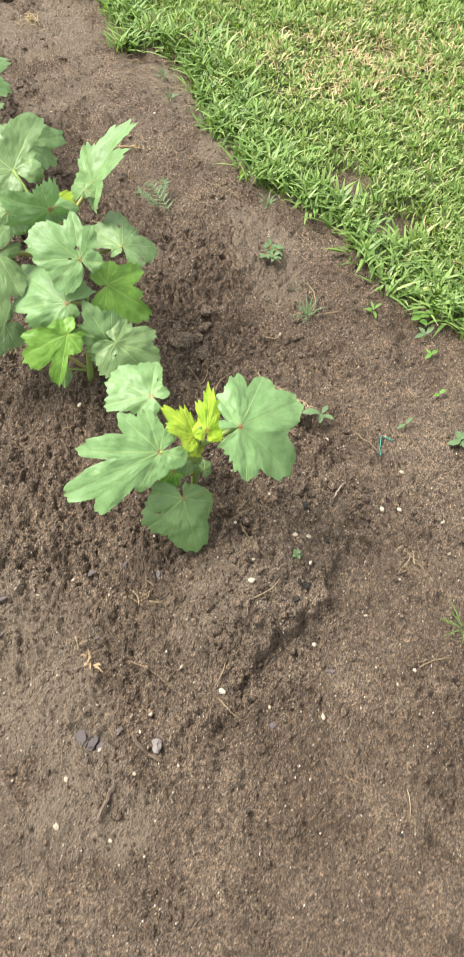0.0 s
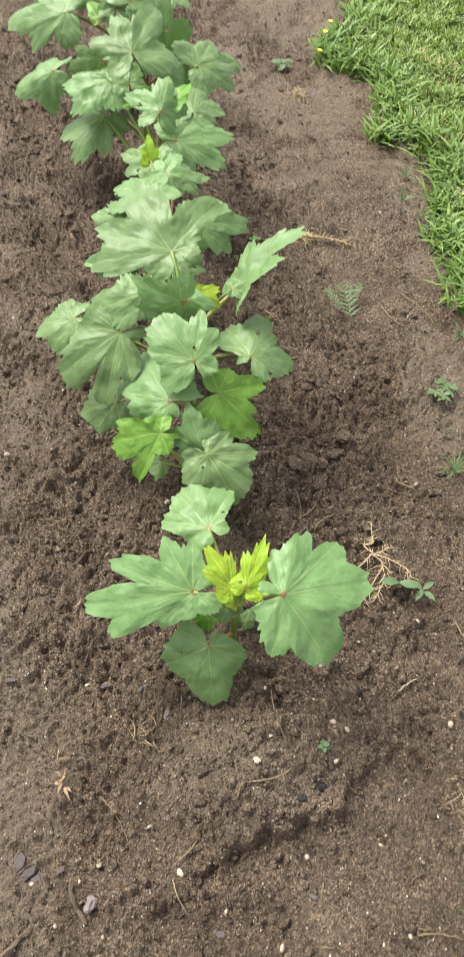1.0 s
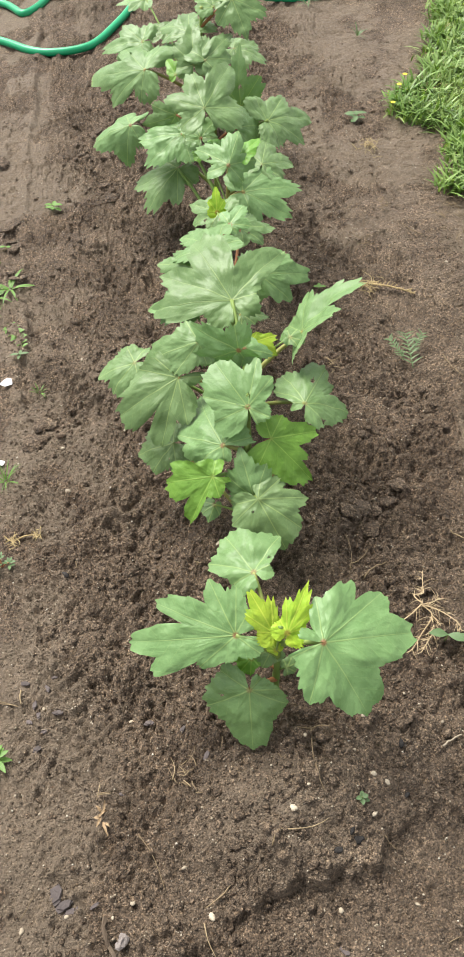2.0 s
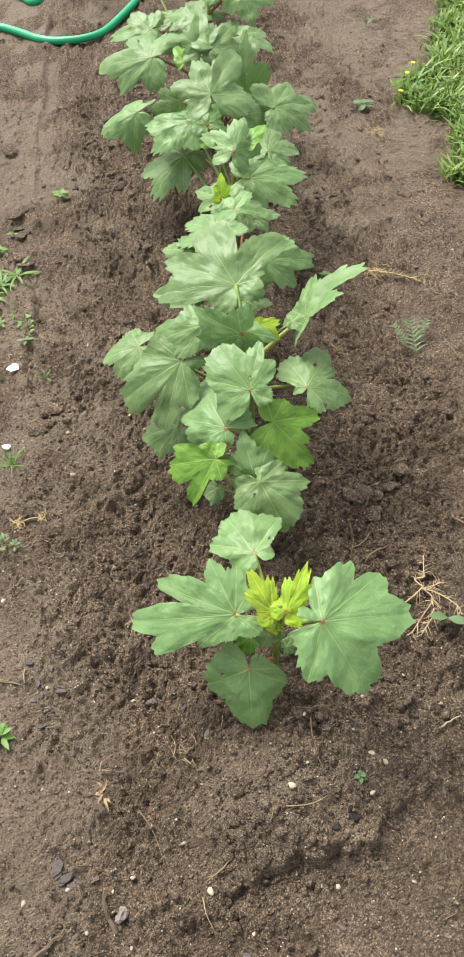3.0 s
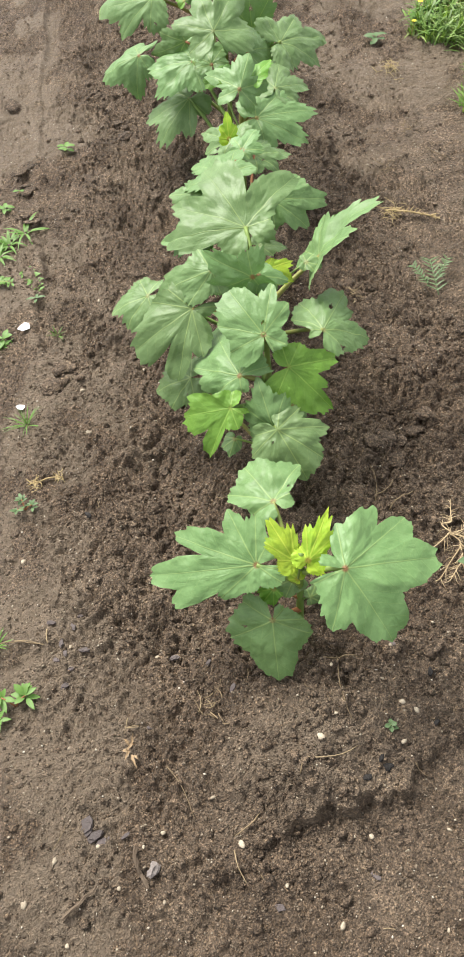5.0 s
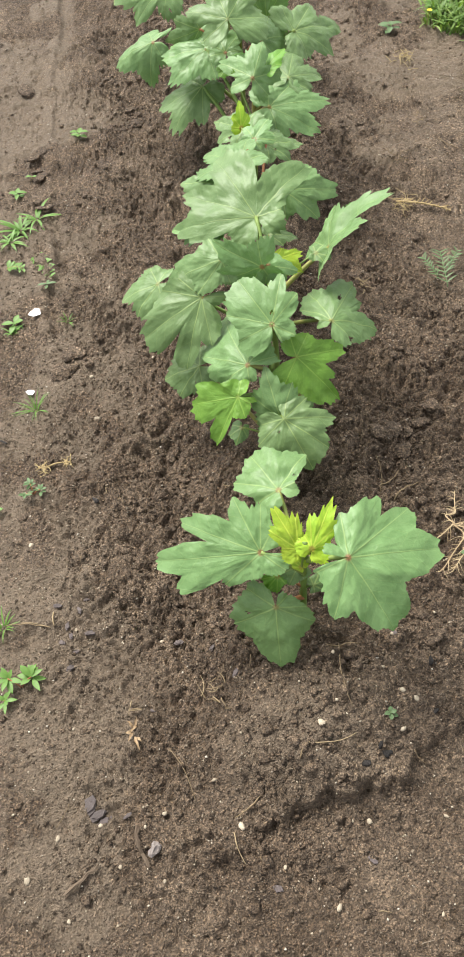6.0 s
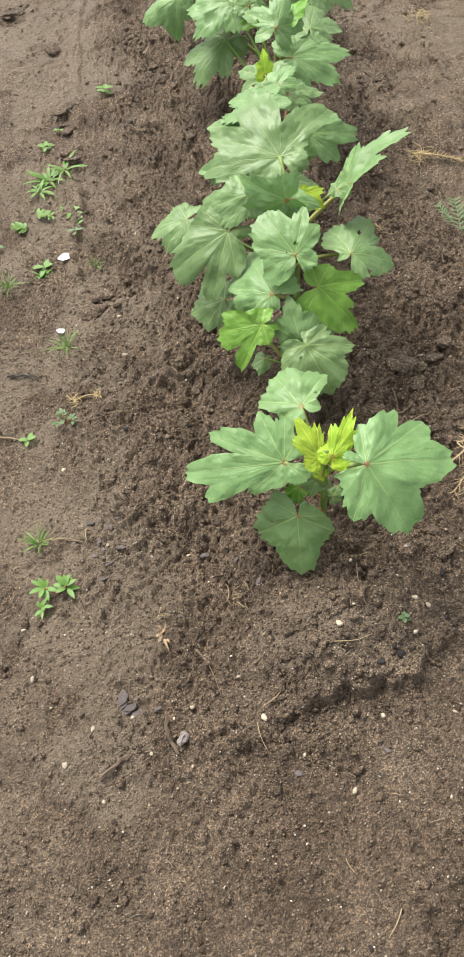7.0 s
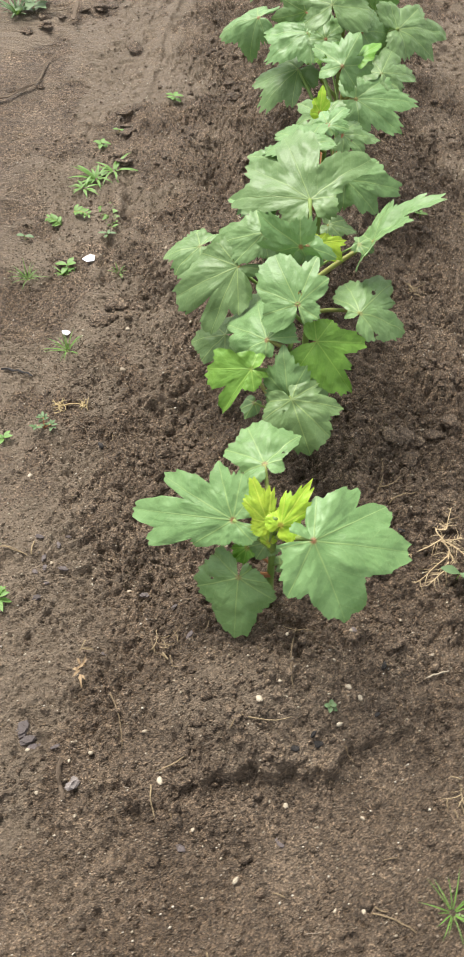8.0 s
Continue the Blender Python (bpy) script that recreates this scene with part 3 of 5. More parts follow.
plant = okra_plant(0.006, 0.02, 0.215, "young okra plant with broad leaves and yellow new growth", (0.002, -0.006))
leaf(plant, "mature", (0.056, -0.015, 0.258), (-7, 25, -90), 0.120, (32, 0.116), (57, 0.103), -0.11, 0.42, [(-118, 0.019, 0), (-88, 0.057), (-74, 0.064, 0), (-53, 0.090), (-43, 0.072, 0), (-31, 0.118), (-17, 0.101, 0), (-1, 0.127), (28, 0.074, 0), (44, 0.100), (60, 0.103), (90, 0.064, 0), (109, 0.073), (136, 0.047, 0), (162, 0.040)])
leaf(plant, "mature", (-0.047, 0.029, 0.222), (-9, -36, 89), 0.141, (29, 0.084), (34, 0.099), 0.01, 0.72, [(-164, 0.041), (-140, 0.040), (-95, 0.026, 0), (-58, 0.040), (-36, 0.064), (-29, 0.057, 0), (-22, 0.122), (-11, 0.114, 0), (0, 0.145), (17, 0.071, 0), (25, 0.115), (50, 0.057, 0), (68, 0.077), (82, 0.060, 0), (96, 0.064), (124, 0.034)])
leaf(plant, "mature", (-0.035, -0.013, 0.151), (-53, 3, 173), 0.095, (42, 0.068), (53, 0.074), -0.29, 0.38, [(-131, 0.020), (-82, 0.040), (-56, 0.060), (-28, 0.060, 0), (0, 0.097), (33, 0.062, 0), (61, 0.069), (92, 0.054, 0), (121, 0.044)])
leaf(plant, "young", (-0.001, 0.013, 0.246), (50, -14, 20), 0.060, (34, 0.050), (30, 0.048), -0.15, 0.5, [(-56, 0.020), (-26, 0.044), (0, 0.058), (26, 0.044), (54, 0.020)])
leaf(plant, "young", (0.015, 0.006, 0.254), (42, 18, -24), 0.062, (20, 0.050), (36, 0.050), -0.10, 0.5, [(-54, 0.018), (-26, 0.042), (0, 0.064), (26, 0.046), (52, 0.024)])
leaf(plant, "young", (0.002, 0.005, 0.215), (44, -46, 29), 0.020, (44, 0.013), (29, 0.017), -0.42, 0.5)
leaf(plant, "fresh", (-0.027, 0.025, 0.165), (-40, -16, 133), 0.032, (25, 0.023), (25, 0.024), 0.04, 0.4)
leaf(plant, "mature", (0.000, 0.024, 0.185), (-35, -35, 116), 0.032, (19, 0.031), (22, 0.021), -0.02, 0.30)
leaf(plant, "mature", (0.019, 0.013, 0.150), (0, 40, -71), 0.021, (36, 0.019), (47, 0.016), -0.17, 0.30)
leaf(plant, "mature", (-0.013, 0.109, 0.242), (2, -15, 21), 0.078, (34, 0.076), (53, 0.070), -0.12, 0.3, [(-81, 0.033), (-39, 0.072), (-4, 0.081), (59, 0.068), (100, 0.023)])
plant = okra_plant(-0.002, 0.335, 0.2, "leafy okra plant with light green lobed leaves", (0.01, 0.0))
leaf(plant, "mature", (0.015, 0.264, 0.200), (-21, 21, -152), 0.075, (53, 0.063), (78, 0.056), -0.06, 0.36, [(-133, 0.035), (-95, 0.049), (-76, 0.040, 0), (-54, 0.073), (-36, 0.061, 0), (-17, 0.075), (11, 0.080), (45, 0.059, 0), (88, 0.053), (121, 0.035)])
leaf(plant, "mature", (0.011, 0.275, 0.190), (58, -18, -3), 0.077, (26, 0.055), (15, 0.053), -0.11, 0.34)
leaf(plant, "fresh", (0.044, 0.337, 0.250), (0, 39, -87), 0.067, (43, 0.042), (55, 0.073), 0.03, 0.62, [(-98, 0.030), (-55, 0.039), (-30, 0.040, 0), (-2, 0.075), (21, 0.042, 0), (33, 0.066), (42, 0.059, 0), (51, 0.090), (67, 0.078), (92, 0.050, 0), (122, 0.068), (139, 0.049)])
leaf(plant, "mature", (0.051, 0.358, 0.140), (46, 15, -20), 0.042, (43, 0.025), (40, 0.036), -0.04, 0.15)
leaf(plant, "fresh", (-0.048, 0.300, 0.220), (-20, -37, 96), 0.082, (44, 0.091), (31, 0.054), -0.01, 0.66, [(-140, 0.020), (-98, 0.034), (-62, 0.030, 0), (-50, 0.081), (-40, 0.078), (-28, 0.049, 0), (-17, 0.076), (4, 0.078), (14, 0.061, 0), (26, 0.068), (48, 0.033, 0), (110, 0.025)])
leaf(plant, "mature", (-0.045, 0.342, 0.100), (-20, -11, 157), 0.028, (50, 0.018), (39, 0.024), -0.28, 0.15)
leaf(plant, "mature", (-0.029, 0.335, 0.248), (-10, -32, 61), 0.089, (44, 0.055), (47, 0.099), -0.14, 0.48, [(-110, 0.022), (-60, 0.038), (-44, 0.046), (-17, 0.076), (-8, 0.067, 0), (0, 0.094), (20, 0.084, 0), (39, 0.121), (58, 0.081, 0), (77, 0.085), (112, 0.048), (145, 0.041)])
leaf(plant, "mature", (-0.101, 0.430, 0.160), (-21, -26, 92), 0.070, (24, 0.062), (42, 0.057), -0.15, 0.32)
plant = okra_plant(0.03, 0.49, 0.29, "bushy okra plant with large lobed leaves", (-0.005, -0.01))
leaf(plant, "mature", (-0.084, 0.449, 0.286), (-27, -28, 120), 0.113, (41, 0.103), (34, 0.064), -0.00, 0.55, [(-150, 0.036), (-111, 0.020, 0), (-68, 0.074), (-55, 0.066, 0), (-41, 0.108), (-29, 0.104), (-22, 0.060, 0), (-12, 0.108), (3, 0.110), (28, 0.080, 0), (47, 0.070), (74, 0.052)])
leaf(plant, "mature", (-0.149, 0.505, 0.275), (-18, -17, 90), 0.072, (29, 0.058), (75, 0.046), -0.13, 0.44)
leaf(plant, "mature", (0.012, 0.358, 0.300), (40, -13, 3), 0.072, (42, 0.062), (54, 0.050), 0.04, 0.4, [(-98, 0.055), (-79, 0.047, 0), (-60, 0.065), (-43, 0.083), (-20, 0.087), (10, 0.054, 0), (27, 0.074), (40, 0.051, 0), (56, 0.055), (88, 0.026, 0), (132, 0.037), (165, 0.027)])
leaf(plant, "mature", (-0.047, 0.476, 0.330), (-18, -31, 97), 0.096, (25, 0.062), (86, 0.044), -0.10, 0.56)
leaf(plant, "mature", (0.010, 0.444, 0.335), (-70, -65, 152), 0.087, (-2, 0.052), (45, 0.074), -0.11, 0.74)
leaf(plant, "mature", (0.019, 0.450, 0.330), (-10, 33, -102), 0.045, (69, 0.027), (31, 0.035), -0.23, 0.60)
leaf(plant, "young", (0.032, 0.485, 0.310), (8, 39, -72), 0.049, (30, 0.022), (21, 0.045), 0.03, 0.5)
leaf(plant, "mature", (0.106, 0.396, 0.258), (8, 11, -23), 0.088, (52, 0.061), (55, 0.087), -0.41, 0.38, [(-102, 0.018), (-86, 0.031), (-65, 0.056), (-40, 0.079), (-22, 0.065, 0), (-6, 0.090), (8, 0.100), (19, 0.067, 0), (27, 0.076), (36, 0.049, 0), (63, 0.079), (107, 0.041)])
leaf(plant, "mature", (0.119, 0.512, 0.300), (51, -19, -86), 0.118, (48, 0.075), (48, 0.095), 0.35, 0.69)
leaf(plant, "mature", (0.097, 0.497, 0.305), (-7, 12, -112), 0.025, (78, 0.023), (31, 0.022), -0.10, 0.30)
leaf(plant, "mature", (0.017, 0.593, 0.312), (28, -11, 8), 0.120, (45, 0.137), (58, 0.124), -0.07, 0.8, [(-98, 0.050, 0), (-82, 0.119), (-72, 0.133), (-58, 0.104, 0), (-45, 0.139), (-28, 0.094, 0), (-12, 0.140), (9, 0.124), (22, 0.056, 0), (58, 0.131), (74, 0.060, 0), (94, 0.042)])
plant = okra_plant(0.035, 0.765, 0.26, "okra plant crowded by its neighbours, crinkled leaves", (0.0, 0.01))
leaf(plant, "mature", (0.073, 0.700, 0.280), (-9, 37, -91), 0.106, (21, 0.072), (29, 0.072), -0.20, 0.44)
leaf(plant, "mature", (0.056, 0.804, 0.110), (-0, 13, -97), 0.053, (22, 0.036), (29, 0.036), 0.03, 0.24)
leaf(plant, "mature", (-0.051, 0.625, 0.285), (-9, -29, 78), 0.079, (30, 0.054), (20, 0.054), 0.12, 0.54)
leaf(plant, "mature", (0.005, 0.710, 0.330), (0, -17, 39), 0.097, (23, 0.084), (55, 0.075), 0.01, 0.64)
leaf(plant, "mature", (-0.036, 0.705, 0.300), (-3, -19, 59), 0.077, (20, 0.052), (38, 0.070), -0.16, 0.59)
leaf(plant, "mature", (0.067, 0.885, 0.250), (-5, 19, -76), 0.076, (44, 0.058), (40, 0.051), -0.13, 0.54)
leaf(plant, "young", (0.022, 0.866, 0.300), (72, -4, -8), 0.042, (28, 0.026), (29, 0.025), -0.17, 0.5)
leaf(plant, "mature", (0.028, 0.893, 0.280), (-2, -29, 42), 0.086, (14, 0.060), (20, 0.059), -0.03, 0.59)
leaf(plant, "mature", (0.036, 0.779, 0.330), (23, 5, -35), 0.053, (55, 0.037), (64, 0.036), -0.12, 0.64)
plant = okra_plant(0.06, 1.065, 0.29, "okra plant with pale deeply lobed top leaves", (0.01, -0.01))
leaf(plant, "mature", (-0.031, 1.203, 0.200), (-26, -11, 132), 0.113, (39, 0.077), (37, 0.105), -0.25, 0.59)
leaf(plant, "mature", (0.055, 0.964, 0.335), (40, 20, -14), 0.074, (121, 0.070), (49, 0.068), -0.58, 0.80)
leaf(plant, "mature", (0.089, 1.010, 0.250), (-0, 30, -82), 0.125, (37, 0.085), (34, 0.110), -0.08, 0.64)
leaf(plant, "mature", (0.134, 1.069, 0.270), (14, 12, -14), 0.106, (29, 0.072), (48, 0.088), -0.27, 0.59)
leaf(plant, "mature", (-0.015, 1.212, 0.275), (-23, -18, 120), 0.098, (73, 0.067), (36, 0.103), -0.05, 0.56)
leaf(plant, "fresh", (0.084, 0.992, 0.335), (26, 5, -44), 0.054, (30, 0.035), (24, 0.029), -0.13, 0.3)
leaf(plant, "fresh", (0.026, 1.164, 0.260), (-10, -5, 138), 0.033, (58, 0.023), (57, 0.027), -0.16, 0.3)
leaf(plant, "fresh", (0.059, 1.104, 0.290), (5, -9, 21), 0.066, (24, 0.041), (29, 0.044), -0.04, 0.4)
plant = okra_plant(0.055, 1.225, 0.32, "tall okra plant with pale upright leaves", (0.0, -0.02))
leaf(plant, "mature", (-0.123, 1.272, 0.270), (-18, -30, 91), 0.103, (60, 0.070), (77, 0.077), -0.66, 0.64)
leaf(plant, "mature", (-0.024, 1.243, 0.300), (-66, -67, 147), 0.082, (25, 0.056), (33, 0.056), -0.12, 0.54)
leaf(plant, "mature", (0.021, 1.176, 0.280), (32, -7, 12), 0.081, (35, 0.055), (52, 0.055), 0.02, 0.49)
leaf(plant, "mature", (0.028, 1.140, 0.360), (34, -6, 10), 0.092, (52, 0.087), (42, 0.133), -0.20, 0.74)
leaf(plant, "mature", (0.092, 1.139, 0.315), (33, 37, -10), 0.057, (80, 0.039), (42, 0.095), -0.26, 0.39)
leaf(plant, "mature", (0.166, 1.193, 0.300), (-11, 32, -68), 0.137, (24, 0.093), (35, 0.093), 0.01, 0.59)
leaf(plant, "mature", (0.121, 1.298, 0.280), (94, -5, -23), 0.112, (32, 0.076), (28, 0.076), -0.03, 0.54)
leaf(plant, "fresh", (0.158, 1.278, 0.280), (-6, 22, -83), 0.033, (42, 0.022), (23, 0.022), -0.09, 0.3)
plant = okra_plant(0.055, 1.59, 0.33, "okra plant beside the green garden hose", (0.01, -0.01))
leaf(plant, "mature", (-0.080, 1.522, 0.275), (-10, -35, 71), 0.165, (36, 0.112), (43, 0.130), -0.33, 0.74)
leaf(plant, "mature", (-0.077, 1.639, 0.290), (-9, -32, 78), 0.112, (21, 0.076), (43, 0.076), -0.04, 0.59)
leaf(plant, "mature", (0.033, 1.576, 0.330), (4, -20, 42), 0.103, (39, 0.070), (47, 0.097), -0.02, 0.64)
leaf(plant, "mature", (0.034, 1.470, 0.300), (47, -3, -5), 0.095, (43, 0.064), (29, 0.064), 0.18, 0.54)
leaf(plant, "mature", (0.060, 1.468, 0.310), (23, 29, -36), 0.099, (42, 0.068), (22, 0.068), -0.09, 0.54)
leaf(plant, "mature", (0.135, 1.564, 0.400), (-40, 13, -168), 0.085, (53, 0.083), (57, 0.062), -0.27, 0.49)
leaf(plant, "mature", (0.148, 1.658, 0.250), (-7, 12, -108), 0.083, (45, 0.075), (52, 0.068), -0.02, 0.39)
leaf(plant, "fresh", (-0.009, 1.483, 0.275), (35, -27, 11), 0.049, (22, 0.024), (44, 0.032), 0.13, 0.4)
leaf(plant, "fresh", (0.016, 1.574, 0.300), (-10, -23, 75), 0.058, (12, 0.037), (25, 0.031), -0.04, 0.4)
leaf(plant, "mature", (-0.012, 1.764, 0.260), (-6, -19, 82), 0.066, (34, 0.048), (46, 0.054), -0.05, 0.49)
leaf(plant, "mature", (0.094, 1.583, 0.380), (23, -0, 5), 0.098, (44, 0.067), (45, 0.067), 0.10, 0.54)
leaf(plant, "mature", (-0.055, 1.868, 0.300), (-5, -19, 80), 0.077, (31, 0.053), (45, 0.063), -0.11, 0.64)


# ---- lawn ----
def grass_patch(name, x0, x1, y0, y1, per_m2, low, high, keep, wide, material, label, category, seed, lean=0.55):
    """One object of many bent blades; keep(x, y) gives the share of blades that stand at a place."""
    rng = np.random.default_rng(seed)
    n = int((x1 - x0) * (y1 - y0) * per_m2)
    x, y = rng.uniform(x0, x1, n), rng.uniform(y0, y1, n)
    tuft = 0.5 + 0.5 * lattice(x * 26, y * 26, seed)
    ok = rng.random(n) < keep(x, y) * (0.45 + 0.75 * tuft)
    x, y, tuft = x[ok], y[ok], tuft[ok]
    n = len(x)
    z = ground_z(x, y) - 0.003
    head = rng.uniform(0, 2 * np.pi, n) + 0.5 * lattice(x * 9, y * 9, seed + 1)
    size = rng.uniform(low, high, n) * (0.6 + 0.5 * tuft)
    w = rng.uniform(0.7, 1.3, n) * wide
    tip = rng.uniform(0.25, 1.0, n) * lean * 2
    hx, hy = np.cos(head), np.sin(head)
    sx, sy = -hy, hx
    co = []
    for t, wt in ((0.0, 0.6), (0.35, 1.0), (0.7, 0.75), (1.0, 0.0)):
        out = size * tip * t**1.5
        up = size * (t - 0.35 * tip * t * t)
        cx, cy, cz = x + hx * out, y + hy * out, z + up
        if wt:
            co.append(np.stack([cx - sx * w * wt / 2, cy - sy * w * wt / 2, cz], -1))
            co.append(np.stack([cx + sx * w * wt / 2, cy + sy * w * wt / 2, cz], -1))
        else:
            co.append(np.stack([cx, cy, cz], -1))
    co = np.stack(co, 1).reshape(-1, 3)
    i = np.arange(n) * 7
    quads = np.concatenate([np.stack([i, i + 1, i + 3, i + 2], 1), np.stack([i + 2, i + 3, i + 5, i + 4], 1)])
    ob = new(name, mesh_from(name, co, [quads, np.stack([i + 4, i + 5, i + 6], 1)], material))
    return tagged(ob, label, category, kind="stuff")


def dryness(x, y):
    worn = np.exp(-(((x - 1.15) / 0.28) ** 2 + ((y - 1.0) / 0.16) ** 2)) + 0.5 * np.exp(-(((x - 1.45) / 0.3) ** 2 + ((y - 0.8) / 0.2) ** 2))
    return np.clip(0.05 + 0.75 * worn + 0.25 * lattice(x * 7, y * 7, 61), 0, 0.85)


def stands(x, y):
    return smooth(-0.015, 0.05, lawn_depth(x, y)) * (1 - bare_spots(x, y))


def thick(x, y):
    """1 where the lawn is built blade by blade, easing to 0 further off."""
    wave = 0.12 * lattice(x * 3, y * 3, 62)
    return smooth(2.15, 1.75, x + wave) * smooth(-0.40, -0.12, y + wave) * smooth(2.95, 2.6, y + wave)


grass_patch("lawn_grass", 0.5, 2.1, -0.35, 2.9, 38000, 0.016, 0.036, lambda x, y: stands(x, y) * (1 - 0.6 * dryness(x, y)) * thick(x, y), 0.0046, GRASS,
            "bright green lawn grass with short broad blades", "grass", 71)
grass_patch("dry_grass", 0.5, 2.1, -0.35, 2.9, 22000, 0.015, 0.035, lambda x, y: stands(x, y) * dryness(x, y) * thick(x, y), 0.0032, DRY_GRASS,
            "dry straw-coloured blades among the lawn", "dry grass", 72, 0.8)
grass_patch("far_grass", 0.6, 6.5, -3.5, 7.0, 560, 0.035, 0.07, lambda x, y: stands(x, y) * (1 - thick(x, y)), 0.018, GRASS, "green lawn grass further off", "grass", 73)
grass_patch("edge_grass", 0.45, 1.3, -0.1, 2.7, 15000, 0.032, 0.066, lambda x, y: smooth(-0.03, 0.0, lawn_depth(x, y)) * smooth(0.17, 0.02, lawn_depth(x, y)) * (1 - bare_spots(x, y)),
            0.0066, EDGE_GRASS, "longer coarse grass along the lawn's edge", "grass", 74, 0.75)


# ---- crumbs and grit on the soil ----
def scatter(name, n, x0, x1, y0, y1, low, high, keep, material, label, category, seed, flat=0.75, sink=0.25, coarse=False):
    """One object of many small angular lumps that lie on the ground."""
    rng = np.random.default_rng(seed)
    g = (1 + 5**0.5) / 2
    ico = np.array([(-1, g, 0), (1, g, 0), (-1, -g, 0), (1, -g, 0), (0, -1, g), (0, 1, g), (0, -1, -g), (0, 1, -g), (g, 0, -1), (g, 0, 1), (-g, 0, -1), (-g, 0, 1)]) / 1.9
    tri = np.array([[int(c, 16) for c in f] for f in "0b5 051 017 07a 0ab 159 5b4 ba2 a76 718 394 342 326 368 389 495 24b 62a 867 981".split()])
    if coarse:
        ico = np.array([(1, 0, 0), (0, 1, 0), (-1, 0, 0), (0, -1, 0), (0, 0, 1), (0, 0, -1)], float)
        tri = np.array([[int(c) for c in f] for f in "014 124 234 304 105 215 325 035".split()])
    k = len(ico)
    x, y = rng.uniform(x0, x1, n), rng.uniform(y0, y1, n)
    ok = rng.random(n) < keep(x, y)
    x, y = x[ok], y[ok]
    n = len(x)
    s = low + (high - low) * rng.random(n) ** 2.6
    z = ground_z(x, y) + s * (0.5 - sink) * flat * 0.6
    shape = ico[None] * rng.uniform(0.65, 1.2, (n, k, 1)) * rng.uniform(0.7, 1.25, (n, 1, 3)) * np.array([1, 1, flat])
    turn = rng.uniform(0, 2 * np.pi, n)
    c, q = np.cos(turn)[:, None], np.sin(turn)[:, None]
    sx, sy = shape[..., 0] * c - shape[..., 1] * q, shape[..., 0] * q + shape[..., 1] * c
    co = np.stack([x[:, None] + sx * s[:, None] / 2, y[:, None] + sy * s[:, None] / 2, z[:, None] + shape[..., 2] * s[:, None] / 2], -1).reshape(-1, 3)
    faces = (tri[None] + k * np.arange(n)[:, None, None]).reshape(-1, 3)
    return tagged(new(name, mesh_from(name, co, [faces], material)), label, category, kind="stuff")


def on_bed(x, y):
    return smooth(0.02, -0.03, lawn_depth(x, y))


def on_ridge(x, y):
    inside = smooth(-0.03, 0.05, y - mound_front(x))
    foot = 0.9 * np.exp(-(((y - mound_front(x) + 0.01) / 0.03) ** 2)) * smooth(0.36, 0.28, np.abs(x))
    return on_bed(x, y) * np.clip(0.14 + foot + 0.86 * inside * np.exp(-(((x - 0.03) / 0.30) ** 4)), 0, 1) * (0.35 + 0.65 * smooth(-0.3, 0.4, turned(x, y, 12, 41)))


scatter("soil_crumbs", 110000, -0.7, 0.75, -0.6, 2.4, 0.003, 0.0105, on_ridge, SOIL, "loose dark crumbs of soil on the ridge", "soil crumbs", 81, coarse=True)
scatter("soil_lumps", 11000, -0.50, 0.56, -0.5, 1.9, 0.006, 0.019, lambda x, y: on_ridge(x, y) * (0.35 + 0.65 * smooth(-0.2, 0.4, turned(x, y, 7, 45))), SOIL, "broken lumps of brown soil on the ridge", "soil lumps", 84, flat=0.62)
scatter("soil_grains", 52000, -0.60, 0.62, -0.56, 1.2, 0.0020, 0.0058, lambda x, y: on_bed(x, y), CLOD, "fine grains of brown soil", "soil grains", 82, coarse=True)
scatter("pale_grit", 12000, -0.7, 0.75, -0.6, 1.9, 0.0012, 0.0050, on_bed, GRIT, "tiny pale stones strewn over the soil", "grit", 83, coarse=True)


# ---- hose ----
def bedding(x, y):
    """The mean height of the ground about a place."""
    a = np.linspace(0, 2 * np.pi, 12, endpoint=False)
    return float(np.mean(ground_z(x + 0.03 * np.cos(a), y + 0.03 * np.sin(a))))


